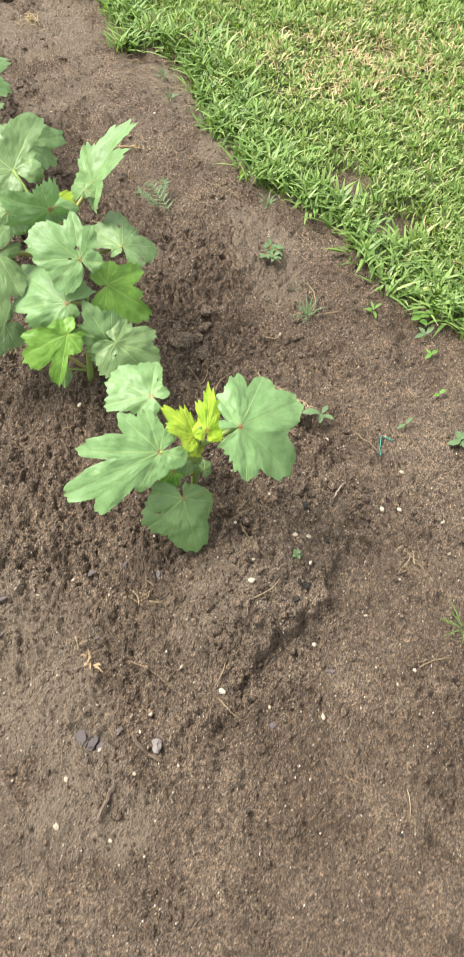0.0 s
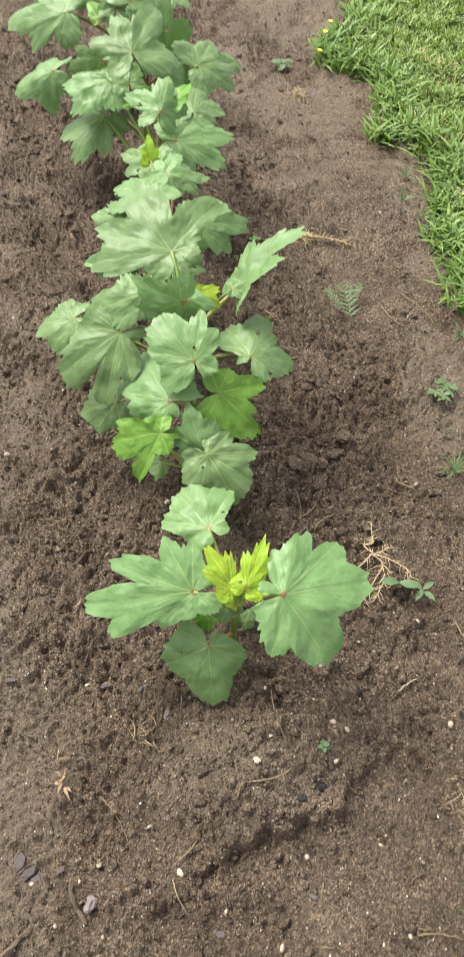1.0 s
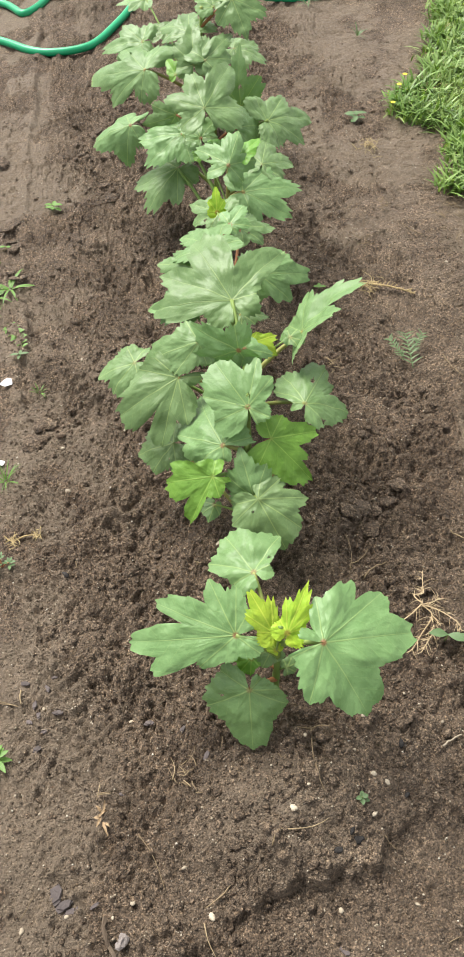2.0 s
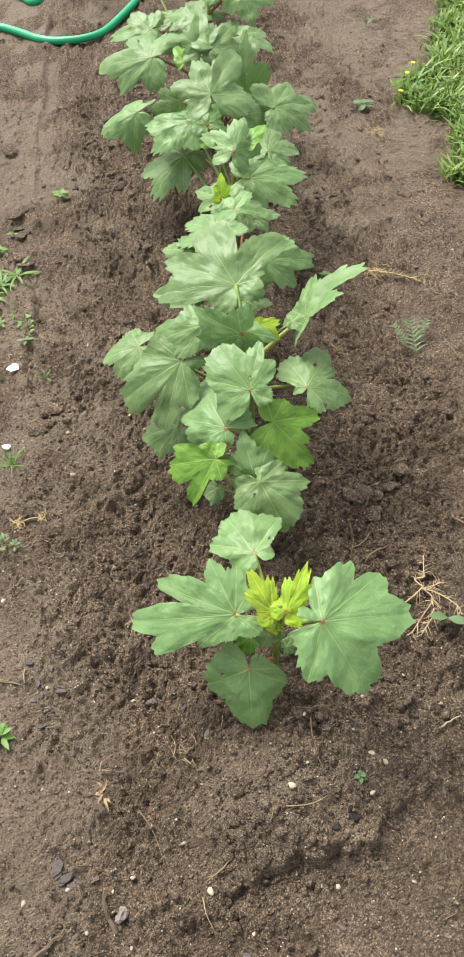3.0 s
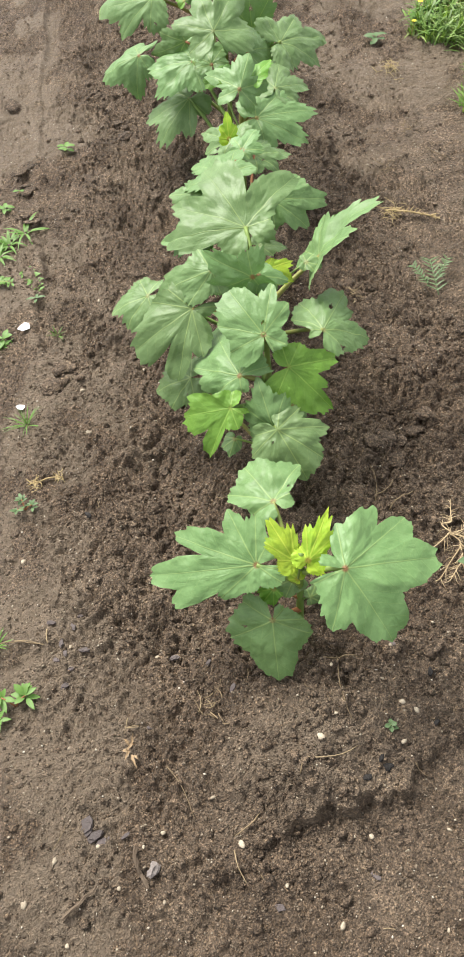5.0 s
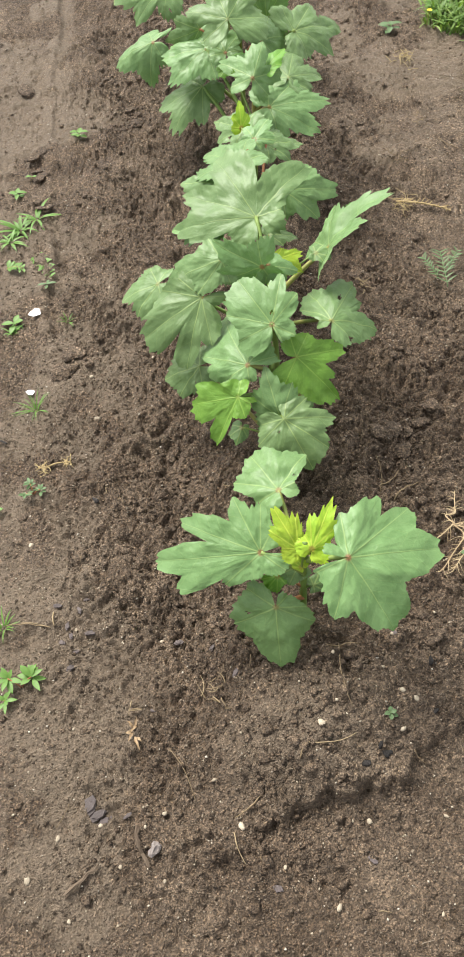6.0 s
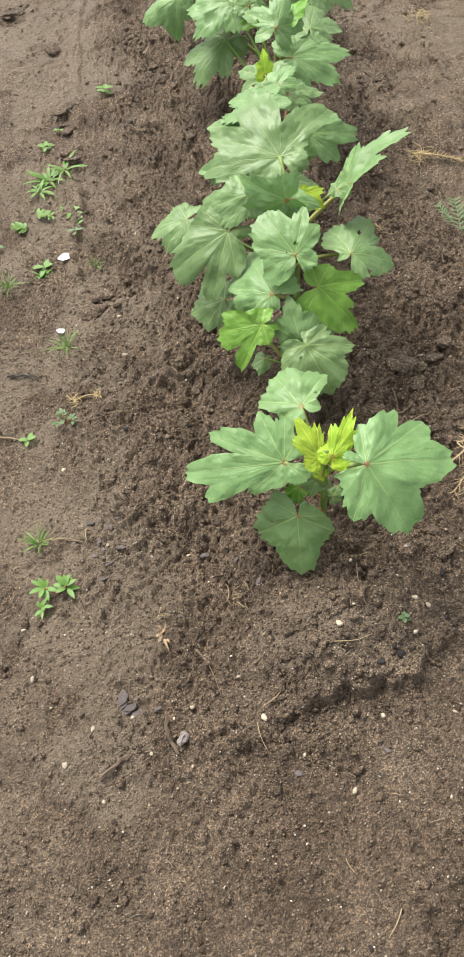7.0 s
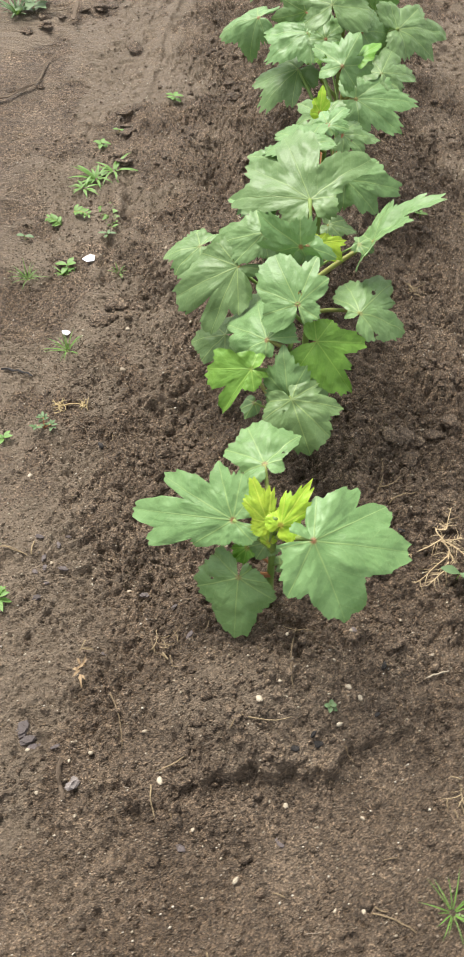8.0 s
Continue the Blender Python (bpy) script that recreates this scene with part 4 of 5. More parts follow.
def garden_hose():
    way = [(1.6, 2.60), (0.9, 2.58), (0.55, 2.572), (0.344, 2.567), (0.10, 2.62), (-0.117, 2.68), (-0.284, 2.717), (-0.44, 2.80), (-0.62, 3.02), (-0.52, 3.2),
           (-0.37, 3.05), (-0.365, 2.76), (-0.447, 2.60), (-0.525, 2.70), (-0.70, 2.82), (-0.87, 2.72), (-0.75, 2.55), (-0.54, 2.42), (-0.42, 2.308), (-0.335, 2.276),
           (-0.235, 2.292), (-0.165, 2.368), (-0.10, 2.47), (-0.045, 2.61), (0.0, 2.85), (0.02, 3.1), (0.2, 3.5)]
    pts = flow([(x, y, 0.0) for x, y in way], 8)
    ob = thing("garden_hose", -0.335, 2.276, "bright green vinyl garden hose lying in loops on soil", "hose")
    off = ob.matrix_basis.translation
    level = np.array([bedding(p.x, p.y) for p in pts])
    level = np.convolve(np.pad(level, 10, "edge"), np.full(21, 1 / 21), "valid")
    lifted = [Vector((p.x, p.y, level[k] + 0.0105 + (0.026 if k > 150 and p.y > 2.55 else 0.0))) - off for k, p in enumerate(pts)]
    bm = bmesh.new()
    tube(bm, lifted, 0.0120, 16)
    part("hose", bm, HOSE, ob)
    bm = bmesh.new()
    stripe = [p + Vector((0, 0, 0.0106)) for p in lifted]
    tube(bm, stripe, 0.0022, 6)
    part("rib", bm, HOSE, ob, "moulded rib along the hose")


garden_hose()


# ---- stones, chips and dry bits ----
def lump_mesh(name, material, seed, flat, rough, cuts=2):
    """A worn stone, one across: a ball pushed about by noise and flattened below."""
    bm = bmesh.new()
    bmesh.ops.create_icosphere(bm, subdivisions=cuts, radius=0.5)
    off = Vector((seed * 3.1, seed * 1.7, seed * 0.9))
    for v in bm.verts:
        v.co *= 1 + rough * noise.noise(v.co * 2.2 + off) + 0.35 * rough * noise.noise(v.co * 6 + off)
        v.co.x *= 1.15
        v.co.z *= flat
    me = bpy.data.meshes.new(name)
    bm.to_mesh(me)
    bm.free()
    me.materials.append(material)
    me.polygons.foreach_set("use_smooth", [True] * len(me.polygons))
    return me


PEBBLES = [lump_mesh("pebble", PEBBLE, k, 0.7, 0.35) for k in range(4)]


def chip_mesh(seed):
    """A split flake of stone, one across: two thin uneven layers with broken edges."""
    rng = random.Random(seed)
    bm = bmesh.new()
    for layer in range(2):
        n = rng.choice((6, 7, 8))
        ring = []
        for k in range(n):
            a = 2 * math.pi * (k + rng.uniform(-0.3, 0.3)) / n
            r = rng.uniform(0.30, 0.55) * (1.0 - 0.25 * layer)
            ring.append(Vector((1.2 * r * math.cos(a) + 0.08 * layer, 0.8 * r * math.sin(a) - 0.05 * layer, 0)))
        z = -0.04 + 0.09 * layer
        low = [bm.verts.new(p * 1.06 + Vector((0, 0, z))) for p in ring]
        top = [bm.verts.new(p + Vector((0, 0, z + 0.08 + rng.uniform(-0.02, 0.02)))) for p in ring]
        bm.faces.new(list(reversed(low)))
        mid = bm.verts.new((0.06 * layer, 0, z + 0.09))
        for k in range(n):
            bm.faces.new((low[k], low[(k + 1) % n], top[(k + 1) % n], top[k]))
            bm.faces.new((top[k], top[(k + 1) % n], mid))
    me = bpy.data.meshes.new("slate_chip")
    bm.to_mesh(me)
    bm.free()
    me.materials.append(SLATE)
    return me


CHIPS = [chip_mesh(k + 10) for k in range(4)]
COALS = [lump_mesh("charcoal_lump", COAL, k + 20, 0.5, 0.8) for k in range(3)]
CLAY = [lump_mesh("soil_clod", SOIL, k + 40, 0.32, 0.9, 3) for k in range(4)]


def lump(name, mesh, x, y, size, label, category, group, rng):
    ob = new(name, mesh)
    ob.matrix_basis = pose(x, y, ground_at(x, y) + 0.12 * size, rng.uniform(-14, 14), rng.uniform(-14, 14), rng.uniform(0, 360)) @ Matrix.Diagonal((size, size * rng.uniform(0.65, 1.0), size, 1))
    return tagged(ob, label, category, group)


def lay(name, meshes, places, low, high, label, category, group, seed):
    rng = random.Random(seed)
    for x, y in places:
        lump(name, rng.choice(meshes), x, y, rng.uniform(low, high), label, category, group, rng)


lay("pebble", PEBBLES, [(-0.354, -0.229), (-0.298, -0.219), (-0.274, -0.271), (-0.213, -0.213), (-0.204, 0.032), (-0.332, 0.068), (-0.334, -0.086), (-0.239, -0.228),
                        (-0.343, -0.325), (-0.143, -0.184), (-0.218, -0.295), (0.030, -0.250), (-0.064, -0.296), (0.031, -0.111), (0.125, -0.023), (0.103, -0.069),
                        (0.245, -0.028), (0.153, -0.256), (0.121, -0.369), (0.156, -0.367), (0.107, -0.127), (0.114, -0.120), (0.036, -0.053)],
    0.004, 0.0065, "small cream-white pebble on the soil", "pebble", "pale pebbles", 1)
lay("pebble", PEBBLES, [(0.052, -0.252), (-0.004, -0.348), (0.006, -0.141), (-0.299, 0.492), (-0.445, -0.144), (-0.464, -0.059), (-0.394, -0.275), (0.350, -0.240),
                        (0.379, -0.189), (0.299, 0.040), (-0.355, -0.229), (-0.113, -0.245)],
    0.0065, 0.0100, "larger rounded cream-white pebble on the soil", "pebble", "pale pebbles", 2)
lay("pebble", PEBBLES, [(-0.310, 0.602), (-0.411, 0.240), (-0.194, 0.396), (0.329, -0.132), (-0.044, 0.299), (0.383, -0.075), (0.300, -0.118), (0.142, -0.111), (0.126, -0.097),
                        (0.115, -0.151), (0.39, 0.30), (0.42, 0.62), (0.30, 0.75), (-0.27, 0.83), (-0.19, 0.62), (0.36, 1.20), (0.56, 1.05)],
    0.006, 0.009, "pale tan pebble half sunk in soil", "pebble", "pale pebbles", 3)
lay("slate_chip", CHIPS, [(-0.263, -0.211), (-0.177, 0.019), (-0.311, 0.058), (-0.340, 0.009), (-0.221, -0.075), (-0.077, -0.320), (0.048, -0.297), (-0.345, 0.075), (-0.330, 0.030), (-0.352, 0.048), (-0.325, 0.095), (-0.338, 0.055), (-0.318, 0.12), (-0.36, 0.11), (0.13, -0.02), (-0.13, 0.0), (-0.10, -0.05)],
    0.011, 0.017, "flat dark grey slate chip lying on soil", "stone chip", "dark chips", 4)
lay("slate_chip", CHIPS, [(-0.311, -0.192), (-0.303, -0.205), (-0.292, -0.212)], 0.020, 0.028, "larger flat purplish slate flake beside others", "stone chip", "dark chips", 5)
lay("charcoal_lump", COALS, [(0.089, -0.178), (0.059, -0.190), (0.175, -0.058), (0.165, -0.128), (-0.016, -0.535), (0.082, -0.168), (-0.30, 0.30), (0.20, 0.165)], 0.006, 0.011, "small black lump of charcoal on soil", "charcoal", "charcoal lumps", 6)
lay("soil_clod", CLAY, [(0.208, 0.361), (0.187, 0.345), (0.232, 0.352), (0.287, 0.406), (0.215, 0.315), (0.26, 0.372)], 0.020, 0.032, "cracked plate of dark dried soil", "soil clod", "large clods", 7)
lay("soil_clod", CLAY, [(-0.13, 0.50), (-0.10, 0.16), (-0.17, 0.37), (-0.085, 0.66), (-0.22, 0.70), (0.20, 0.62), (0.24, 0.20), (0.16, 0.10), (0.19, -0.02), (-0.11, 0.04),
                        (-0.19, 0.90), (-0.13, 1.12), (0.24, 0.95), (-0.16, 1.35), (0.13, -0.03), (0.30, 0.12), (-0.75, 1.42), (-0.69, 1.45)],
    0.016, 0.026, "lump of dark crumbly soil on the ridge", "soil clod", "large clods", 8)

lay("soil_clod", CLAY, [(-0.430, 1.37), (-0.445, 1.33), (-0.438, 1.28), (-0.425, 1.25), (-0.430, 1.16), (-0.415, 1.13), (-0.20, 1.62), (-0.185, 1.70), (-0.215, 1.75), (-0.21, 1.48), (-0.19, 1.42),
                        (-0.48, 1.66), (-0.36, 0.62), (-0.345, 0.66), (-0.79, 1.72), (-0.74, 1.74), (-0.71, 1.80), (-0.66, 1.86), (-0.76, 1.80), (-0.62, 1.88), (-0.585, 1.90)],
    0.024, 0.040, "dark broken lump of soil at the path", "soil clod", "large clods", 9)

stone = new("quartz_stone", lump_mesh("quartz_stone", QUARTZ, 31, 0.7, 0.9, 2))
stone.data.polygons.foreach_set("use_smooth", [False] * len(stone.data.polygons))
stone.matrix_basis = pose(-0.228, -0.254, ground_at(-0.228, -0.254) + 0.005, 8, -12, 40) @ Matrix.Diagonal((0.016, 0.013, 0.014, 1))
tagged(stone, "rough milky quartz stone beside a short twig", "stone")


def stick(name, a, b, radius, material, label, category, group, bow, seed, lift=0.002):
    """A thin bent stalk that lies along the ground from a to b."""
    rng = random.Random(seed)
    a, b = Vector((*a, 0)), Vector((*b, 0))
    side = Vector((-(b - a).y, (b - a).x, 0)) * bow
    ob = thing(name, (a.x + b.x) / 2, (a.y + b.y) / 2, label, category, group)
    pts = []
    for p in arc(a, (a + b) / 2 + side, b, 7):
        pts.append(Vector((p.x + rng.uniform(-1, 1) * radius * 0.7, p.y + rng.uniform(-1, 1) * radius * 0.7, ground_at(p.x, p.y) + radius + lift)))
    top = max(p.z for p in pts)
    pts = [Vector((p.x, p.y, 0.5 * p.z + 0.5 * top)) - ob.matrix_basis.translation for p in pts]
    bm = bmesh.new()
    tube(bm, pts, [radius * (1.1 - 0.07 * k) for k in range(7)], 6)
    if radius > 0.002:
        # split, weathered wood: ridged along its length and flattened
        for k, v in enumerate(bm.verts):
            ridge = 0.55 if k % 6 in (0, 3) else 1.25 if k % 6 == 1 else 0.95
            c = pts[k // 6]
            v.co = c + (v.co - c) * ridge * rng.uniform(0.7, 1.3)
            v.co.z = c.z + 0.7 * (v.co.z - c.z)
    part("stalk", bm, material, ob, smooth_shade=radius < 0.002)
    return ob, pts


for k, (a, b) in enumerate([((-0.200, -0.134), (-0.170, -0.208)), ((-0.124, -0.251), (-0.113, -0.289)), ((-0.083, -0.210), (-0.121, -0.235)), ((-0.357, -0.215), (-0.340, -0.186)),
                            ((-0.415, 0.088), (-0.368, 0.072)), ((-0.366, 0.100), (-0.364, 0.077)), ((-0.075, -0.025), (-0.080, -0.046)), ((0.048, -0.033), (0.050, -0.124)),
                            ((0.029, -0.037), (0.074, -0.039)), ((0.126, -0.175), (0.139, -0.192)), ((0.179, -0.305), (0.199, -0.300)), ((0.168, -0.360), (0.185, -0.364)),
                            ((0.044, -0.357), (0.059, -0.360)), ((0.469, 0.750), (0.487, 0.678)), ((0.166, -0.367), (0.219, -0.383)), ((-0.051, -0.446), (-0.036, -0.460)),
                            ((0.028, -0.495), (0.007, -0.525)), ((0.50, 1.22), (0.535, 1.17)), ((0.52, 0.78), (0.56, 0.66)), ((-0.03, -0.43), (-0.02, -0.45))]):
    stick("straw", a, b, 0.0006 + 0.00025 * (k % 3), STRAW, "thin dry straw stalk lying on the soil", "straw", "loose straws", 0.12 * (-1) ** k, 100 + k)
for k, (a, b) in enumerate([((0.169, 0.304), (0.161, 0.232)), ((0.166, 0.246), (0.200, 0.271)), ((0.181, 0.216), (0.226, 0.245)), ((-0.016, -0.164), (0.051, -0.155)), ((-0.028, -0.182), (-0.016, -0.164))]):
    stick("twig", a, b, 0.0009, STRAW, "pale bent dry rootlet on dark soil", "twig", "dry twigs", 0.18 * (-1) ** k, 140 + k)
rng = random.Random(77)
for k in range(44):
    x, y, a, r = rng.uniform(-0.36, 0.30), rng.uniform(-0.48, 0.95), rng.uniform(0, 6.28), rng.uniform(0.007, 0.020)
    stick("root_fibre", (x, y), (x + r * math.cos(a), y + r * math.sin(a)), rng.uniform(0.0004, 0.0008), rng.choice((STRAW, TWIG, FIBRE)),
          "short dry root fibre lying on the soil", "root fibre", "root fibres", rng.uniform(-0.3, 0.3), 500 + k, 0.0015)
stick("twig", (-0.250, -0.228), (-0.238, -0.276), 0.0033, TWIG, "short thick grey-brown twig beside quartz stone", "twig", "dry twigs", -0.12, 150)
stick("twig", (0.236, -0.064), (0.268, -0.050), 0.0015, PEBBLE, "short bleached white twig on soil", "twig", "dry twigs", 0.1, 151)
stick("twig", (0.357, 0.312), (0.385, 0.290), 0.0015, STRAW, "short pale twig on dark soil", "twig", "dry twigs", 0.1, 152)
stick("twig", (-0.80, 1.34), (-0.69, 1.47), 0.0045, TWIG, "bent dark branch lying on the path", "twig", "dry twigs", -0.2, 153)
stick("twig", (-0.69, 1.47), (-0.685, 1.60), 0.0032, TWIG, "thin dark forked branch on the path", "twig", "dry twigs", 0.1, 154)
stick("twig", (-0.665, 1.74), (-0.672, 1.95), 0.004, TWIG, "grey dry stem among dark soil lumps", "twig", "dry twigs", 0.04, 158, 0.02)
stick("twig", (-0.53, 0.485), (-0.465, 0.475), 0.0035, COAL, "blackened flat twig lying on the path", "twig", "dry twigs", 0.05, 155)
stick("twig", (-0.345, -0.30), (-0.30, -0.265), 0.003, TWIG, "dark rotten twig at the ridge's foot", "twig", "dry twigs", 0.1, 156)


def twine(points, label):
    """A loose bent length of twine that rests on the soil."""
    ob = thing("twine", *points[0], label, "twine")
    pts = [Vector((p.x, p.y, ground_at(p.x, p.y) + 0.0025)) - ob.matrix_basis.translation for p in flow([(x, y, 0) for x, y in points], 6)]
    bm = bmesh.new()
    tube(bm, pts, 0.0011, 6)
    part("strand", bm, TEAL, ob)


twine([(0.372, -0.030), (0.380, -0.016), (0.388, -0.010), (0.400, 0.003), (0.407, 0.003), (0.414, -0.013)], "loose bent length of teal twine")
stick("straw", (0.362, 0.034), (0.370, -0.028), 0.0011, STRAW, "thin dry stem lying beside teal twine", "straw", "loose straws", 0.06, 196)


def flake(x, y, size, turn, label):
    """A torn scrap of plastic: an uneven thin plate, slightly curled."""
    bm = bmesh.new()
    rng = random.Random(int(size * 9000))
    ring = [Vector((math.cos(a) * size * rng.uniform(0.4, 0.62), math.sin(a) * size * rng.uniform(0.3, 0.5), 0)) for a in (0.3, 1.2, 2.2, 2.9, 4.1, 5.2)]
    low = [bm.verts.new(p + Vector((0, 0, 0.002 + 6 * p.x * p.x))) for p in ring]
    top = [bm.verts.new(v.co + Vector((0, 0, 0.0012))) for v in low]
    bm.faces.new(top)
    bm.faces.new(list(reversed(low)))
    for k in range(6):
        bm.faces.new((low[k], low[(k + 1) % 6], top[(k + 1) % 6], top[k]))
    ob = thing("plastic_scrap", x, y, label, "scrap", "white scraps", 0.004, turn)
    part("scrap", bm, WHITE, ob, smooth_shade=False)


flake(-0.422, 0.790, 0.026, 30, "torn scrap of white plastic on the path")
flake(-0.425, 0.581, 0.018, -10, "small white plastic scrap on the path")


# ---- weeds ----
def oval(bm, root, heading, length, width, rise, fold=0.25):
    """A small oval leaf with a folded midrib."""
    h = Vector((math.cos(heading) * math.cos(rise), math.sin(heading) * math.cos(rise), math.sin(rise)))
    s = Vector((-math.sin(heading), math.cos(heading), 0))
    up = h.cross(s) * -1
    rows = []
    for t, w in ((0.0, 0.08), (0.2, 0.62), (0.45, 1.0), (0.7, 0.8), (0.9, 0.35), (1.0, 0.03)):
        p = Vector(root) + h * (length * t) - Vector((0, 0, 0.25 * length * t * t))
        q = s * (width * 0.5 * w)
        e = Vector((0, 0, fold * width * 0.5 * w))
        rows.append((bm.verts.new(p - q + e), bm.verts.new(p), bm.verts.new(p + q + e)))
    for a, b in zip(rows, rows[1:]):
        bm.faces.new((a[0], a[1], b[1], b[0]))
        bm.faces.new((a[1], a[2], b[2], b[1]))


def tuft(x, y, count, length, width, label, seed, material=None, spread=1.0):
    rng = random.Random(seed)
    ob = thing("grass_tuft", x, y, label, "weed", "grassy weeds", 0.003)
    for k in range(count):
        bm = bmesh.new()
        a = 2 * math.pi * (k + rng.random()) / count
        blade(bm, (0.004 * math.cos(a), 0.004 * math.sin(a), 0), a, length * rng.uniform(0.55, 1.1), width * rng.uniform(0.7, 1.2), rng.uniform(0.35, 1.25) / spread, rng.uniform(0.5, 1.3))
        part("blade", bm, material or WEED, ob)


def rosette(x, y, stems, size, label, seed, material=None):
    """A low creeping weed: short stems with oval leaves in whorls."""
    rng = random.Random(seed)
    ob = thing("creeping_weed", x, y, label, "weed", "leafy weeds", -0.001)
    for k in range(stems):
        a = 2 * math.pi * (k + rng.uniform(-0.3, 0.3)) / stems
        out = size * rng.uniform(0.4, 0.9) if stems > 1 else 0.004
        end = Vector((out * math.cos(a), out * math.sin(a), 0.35 * size + 0.004))
        bm = bmesh.new()
        tube(bm, arc((0, 0, 0), (end.x * 0.4, end.y * 0.4, end.z), end, 5), 0.0011, 5)
        stem = part("stem", bm, RED_STALK, ob)
        for j in range(7):
            bm = bmesh.new()
            oval(bm, end - Vector((0, 0, 0.003 * (j % 3))), a + j * 2.4, size * rng.uniform(0.5, 0.8), size * rng.uniform(0.20, 0.3), rng.uniform(0.1, 0.8))
            part("leaf", bm, material or WEED, stem)


def seedling(x, y, leaves, size, label, seed, material=None, wide=0.5, turn=0.0):
    """A sprout: a thin stem and a few opposite leaves."""
    rng = random.Random(seed)
    ob = thing("weed_seedling", x, y, label, "weed", "leafy weeds", -0.001)
    top = Vector((0.002, 0.0, 0.6 * size))
    bm = bmesh.new()
    tube(bm, arc((0, 0, 0), (0.002, 0.001, 0.3 * size), top, 5), 0.0010, 5)
    part("stem", bm, STALK, ob)
    for k in range(leaves):
        bm = bmesh.new()
        oval(bm, top - Vector((0, 0, 0.18 * size * (k // 2))), turn + k * math.pi + (k // 2) * 1.3 + rng.uniform(-0.25, 0.25), size * rng.uniform(0.85, 1.15), size * wide, rng.uniform(0.1, 0.5))
        part("leaf", bm, material or WEED, ob)


def creeper(x, y, turn, length, size, label, seed):
    """A short stem that lies on the soil with opposite pairs of small oval leaves, closer and smaller towards its tip."""
    rng = random.Random(seed)
    ob = thing("creeping_weed", x, y, label, "weed", "leafy weeds", 0.002, turn)
    pts = arc((0, 0, 0), (0.4 * length, 0.06 * length, 0.012), (length, 0, 0.008), 10)
    bm = bmesh.new()
    tube(bm, pts, [0.0013 - 0.00007 * k for k in range(10)], 5)
    part("stem", bm, STALK, ob)
    for k in range(1, 10):
        for side in (-1, 1):
            bm = bmesh.new()
            near = size * (1.1 - 0.045 * k) * rng.uniform(0.85, 1.15)
            oval(bm, pts[k], side * rng.uniform(0.95, 1.35) + (0.35 if k % 2 else 0.0), near, near * 0.42, rng.uniform(0.15, 0.6))
            part("leaf", bm, WEED, ob)


def feather_weed(x, y, turn, length, label, seed):
    """A low weed whose lying stem bears narrow paired leaflets."""
    rng = random.Random(seed)
    ob = thing("feather_weed", x, y, label, "weed", "leafy weeds", 0.006, turn)
    for branch, (ox, oy, a, size) in enumerate(((0, 0, 1.5, 1.0), (-0.01, 0.03, 2.0, 0.6), (0.008, 0.04, 0.9, 0.6))):
        d = Vector((math.cos(a), math.sin(a), 0))
        end = Vector((ox, oy, 0.006)) + d * (length * size) + Vector((0, 0, 0.014))
        pts = arc((ox, oy, 0.003), Vector((ox, oy, 0.018)) + d * (length * size * 0.5), end, 9)
        bm = bmesh.new()
        tube(bm, pts, 0.0010, 5)
        stem = part("stem", bm, BLUE_WEED, ob)
        for k in range(1, 9):
            for side in (-1, 1):
                bm = bmesh.new()
                blade(bm, pts[k], a + side * rng.uniform(0.9, 1.2), 0.023 * size * rng.uniform(0.8, 1.2), 0.0042, rng.uniform(0.1, 0.5), 0.4, 3)
                part("leaflet", bm, BLUE_WEED, stem)


def dry_clump(x, y, count, size, label, seed, flat=0.6, material=None):
    """An uprooted tuft of dead grass: tangled bent stalks."""
    rng = random.Random(seed)
    ob = thing("dead_grass_clump", x, y, label, "dry grass", "dead grass clumps", 0.006)
    for k in range(count):
        a = rng.uniform(0, 6.28)
        p = Vector((rng.gauss(0, 0.33), rng.gauss(0, 0.42), rng.uniform(0.04, 0.22))) * size
        d = Vector((math.cos(a), math.sin(a) * 1.2, 0)) * size * rng.uniform(0.4, 1.1)
        bm = bmesh.new()
        mid = p + d * 0.5 + Vector((rng.gauss(0, 0.2) * size, rng.gauss(0, 0.2) * size, size * flat * rng.uniform(0.1, 0.6)))
        tube(bm, arc(p, mid, p + d + Vector((0, 0, rng.uniform(-0.004, 0.008))), 6), [0.0009 - 0.00011 * j for j in range(6)], 5)
        part("stalk", bm, material or STRAW, ob)


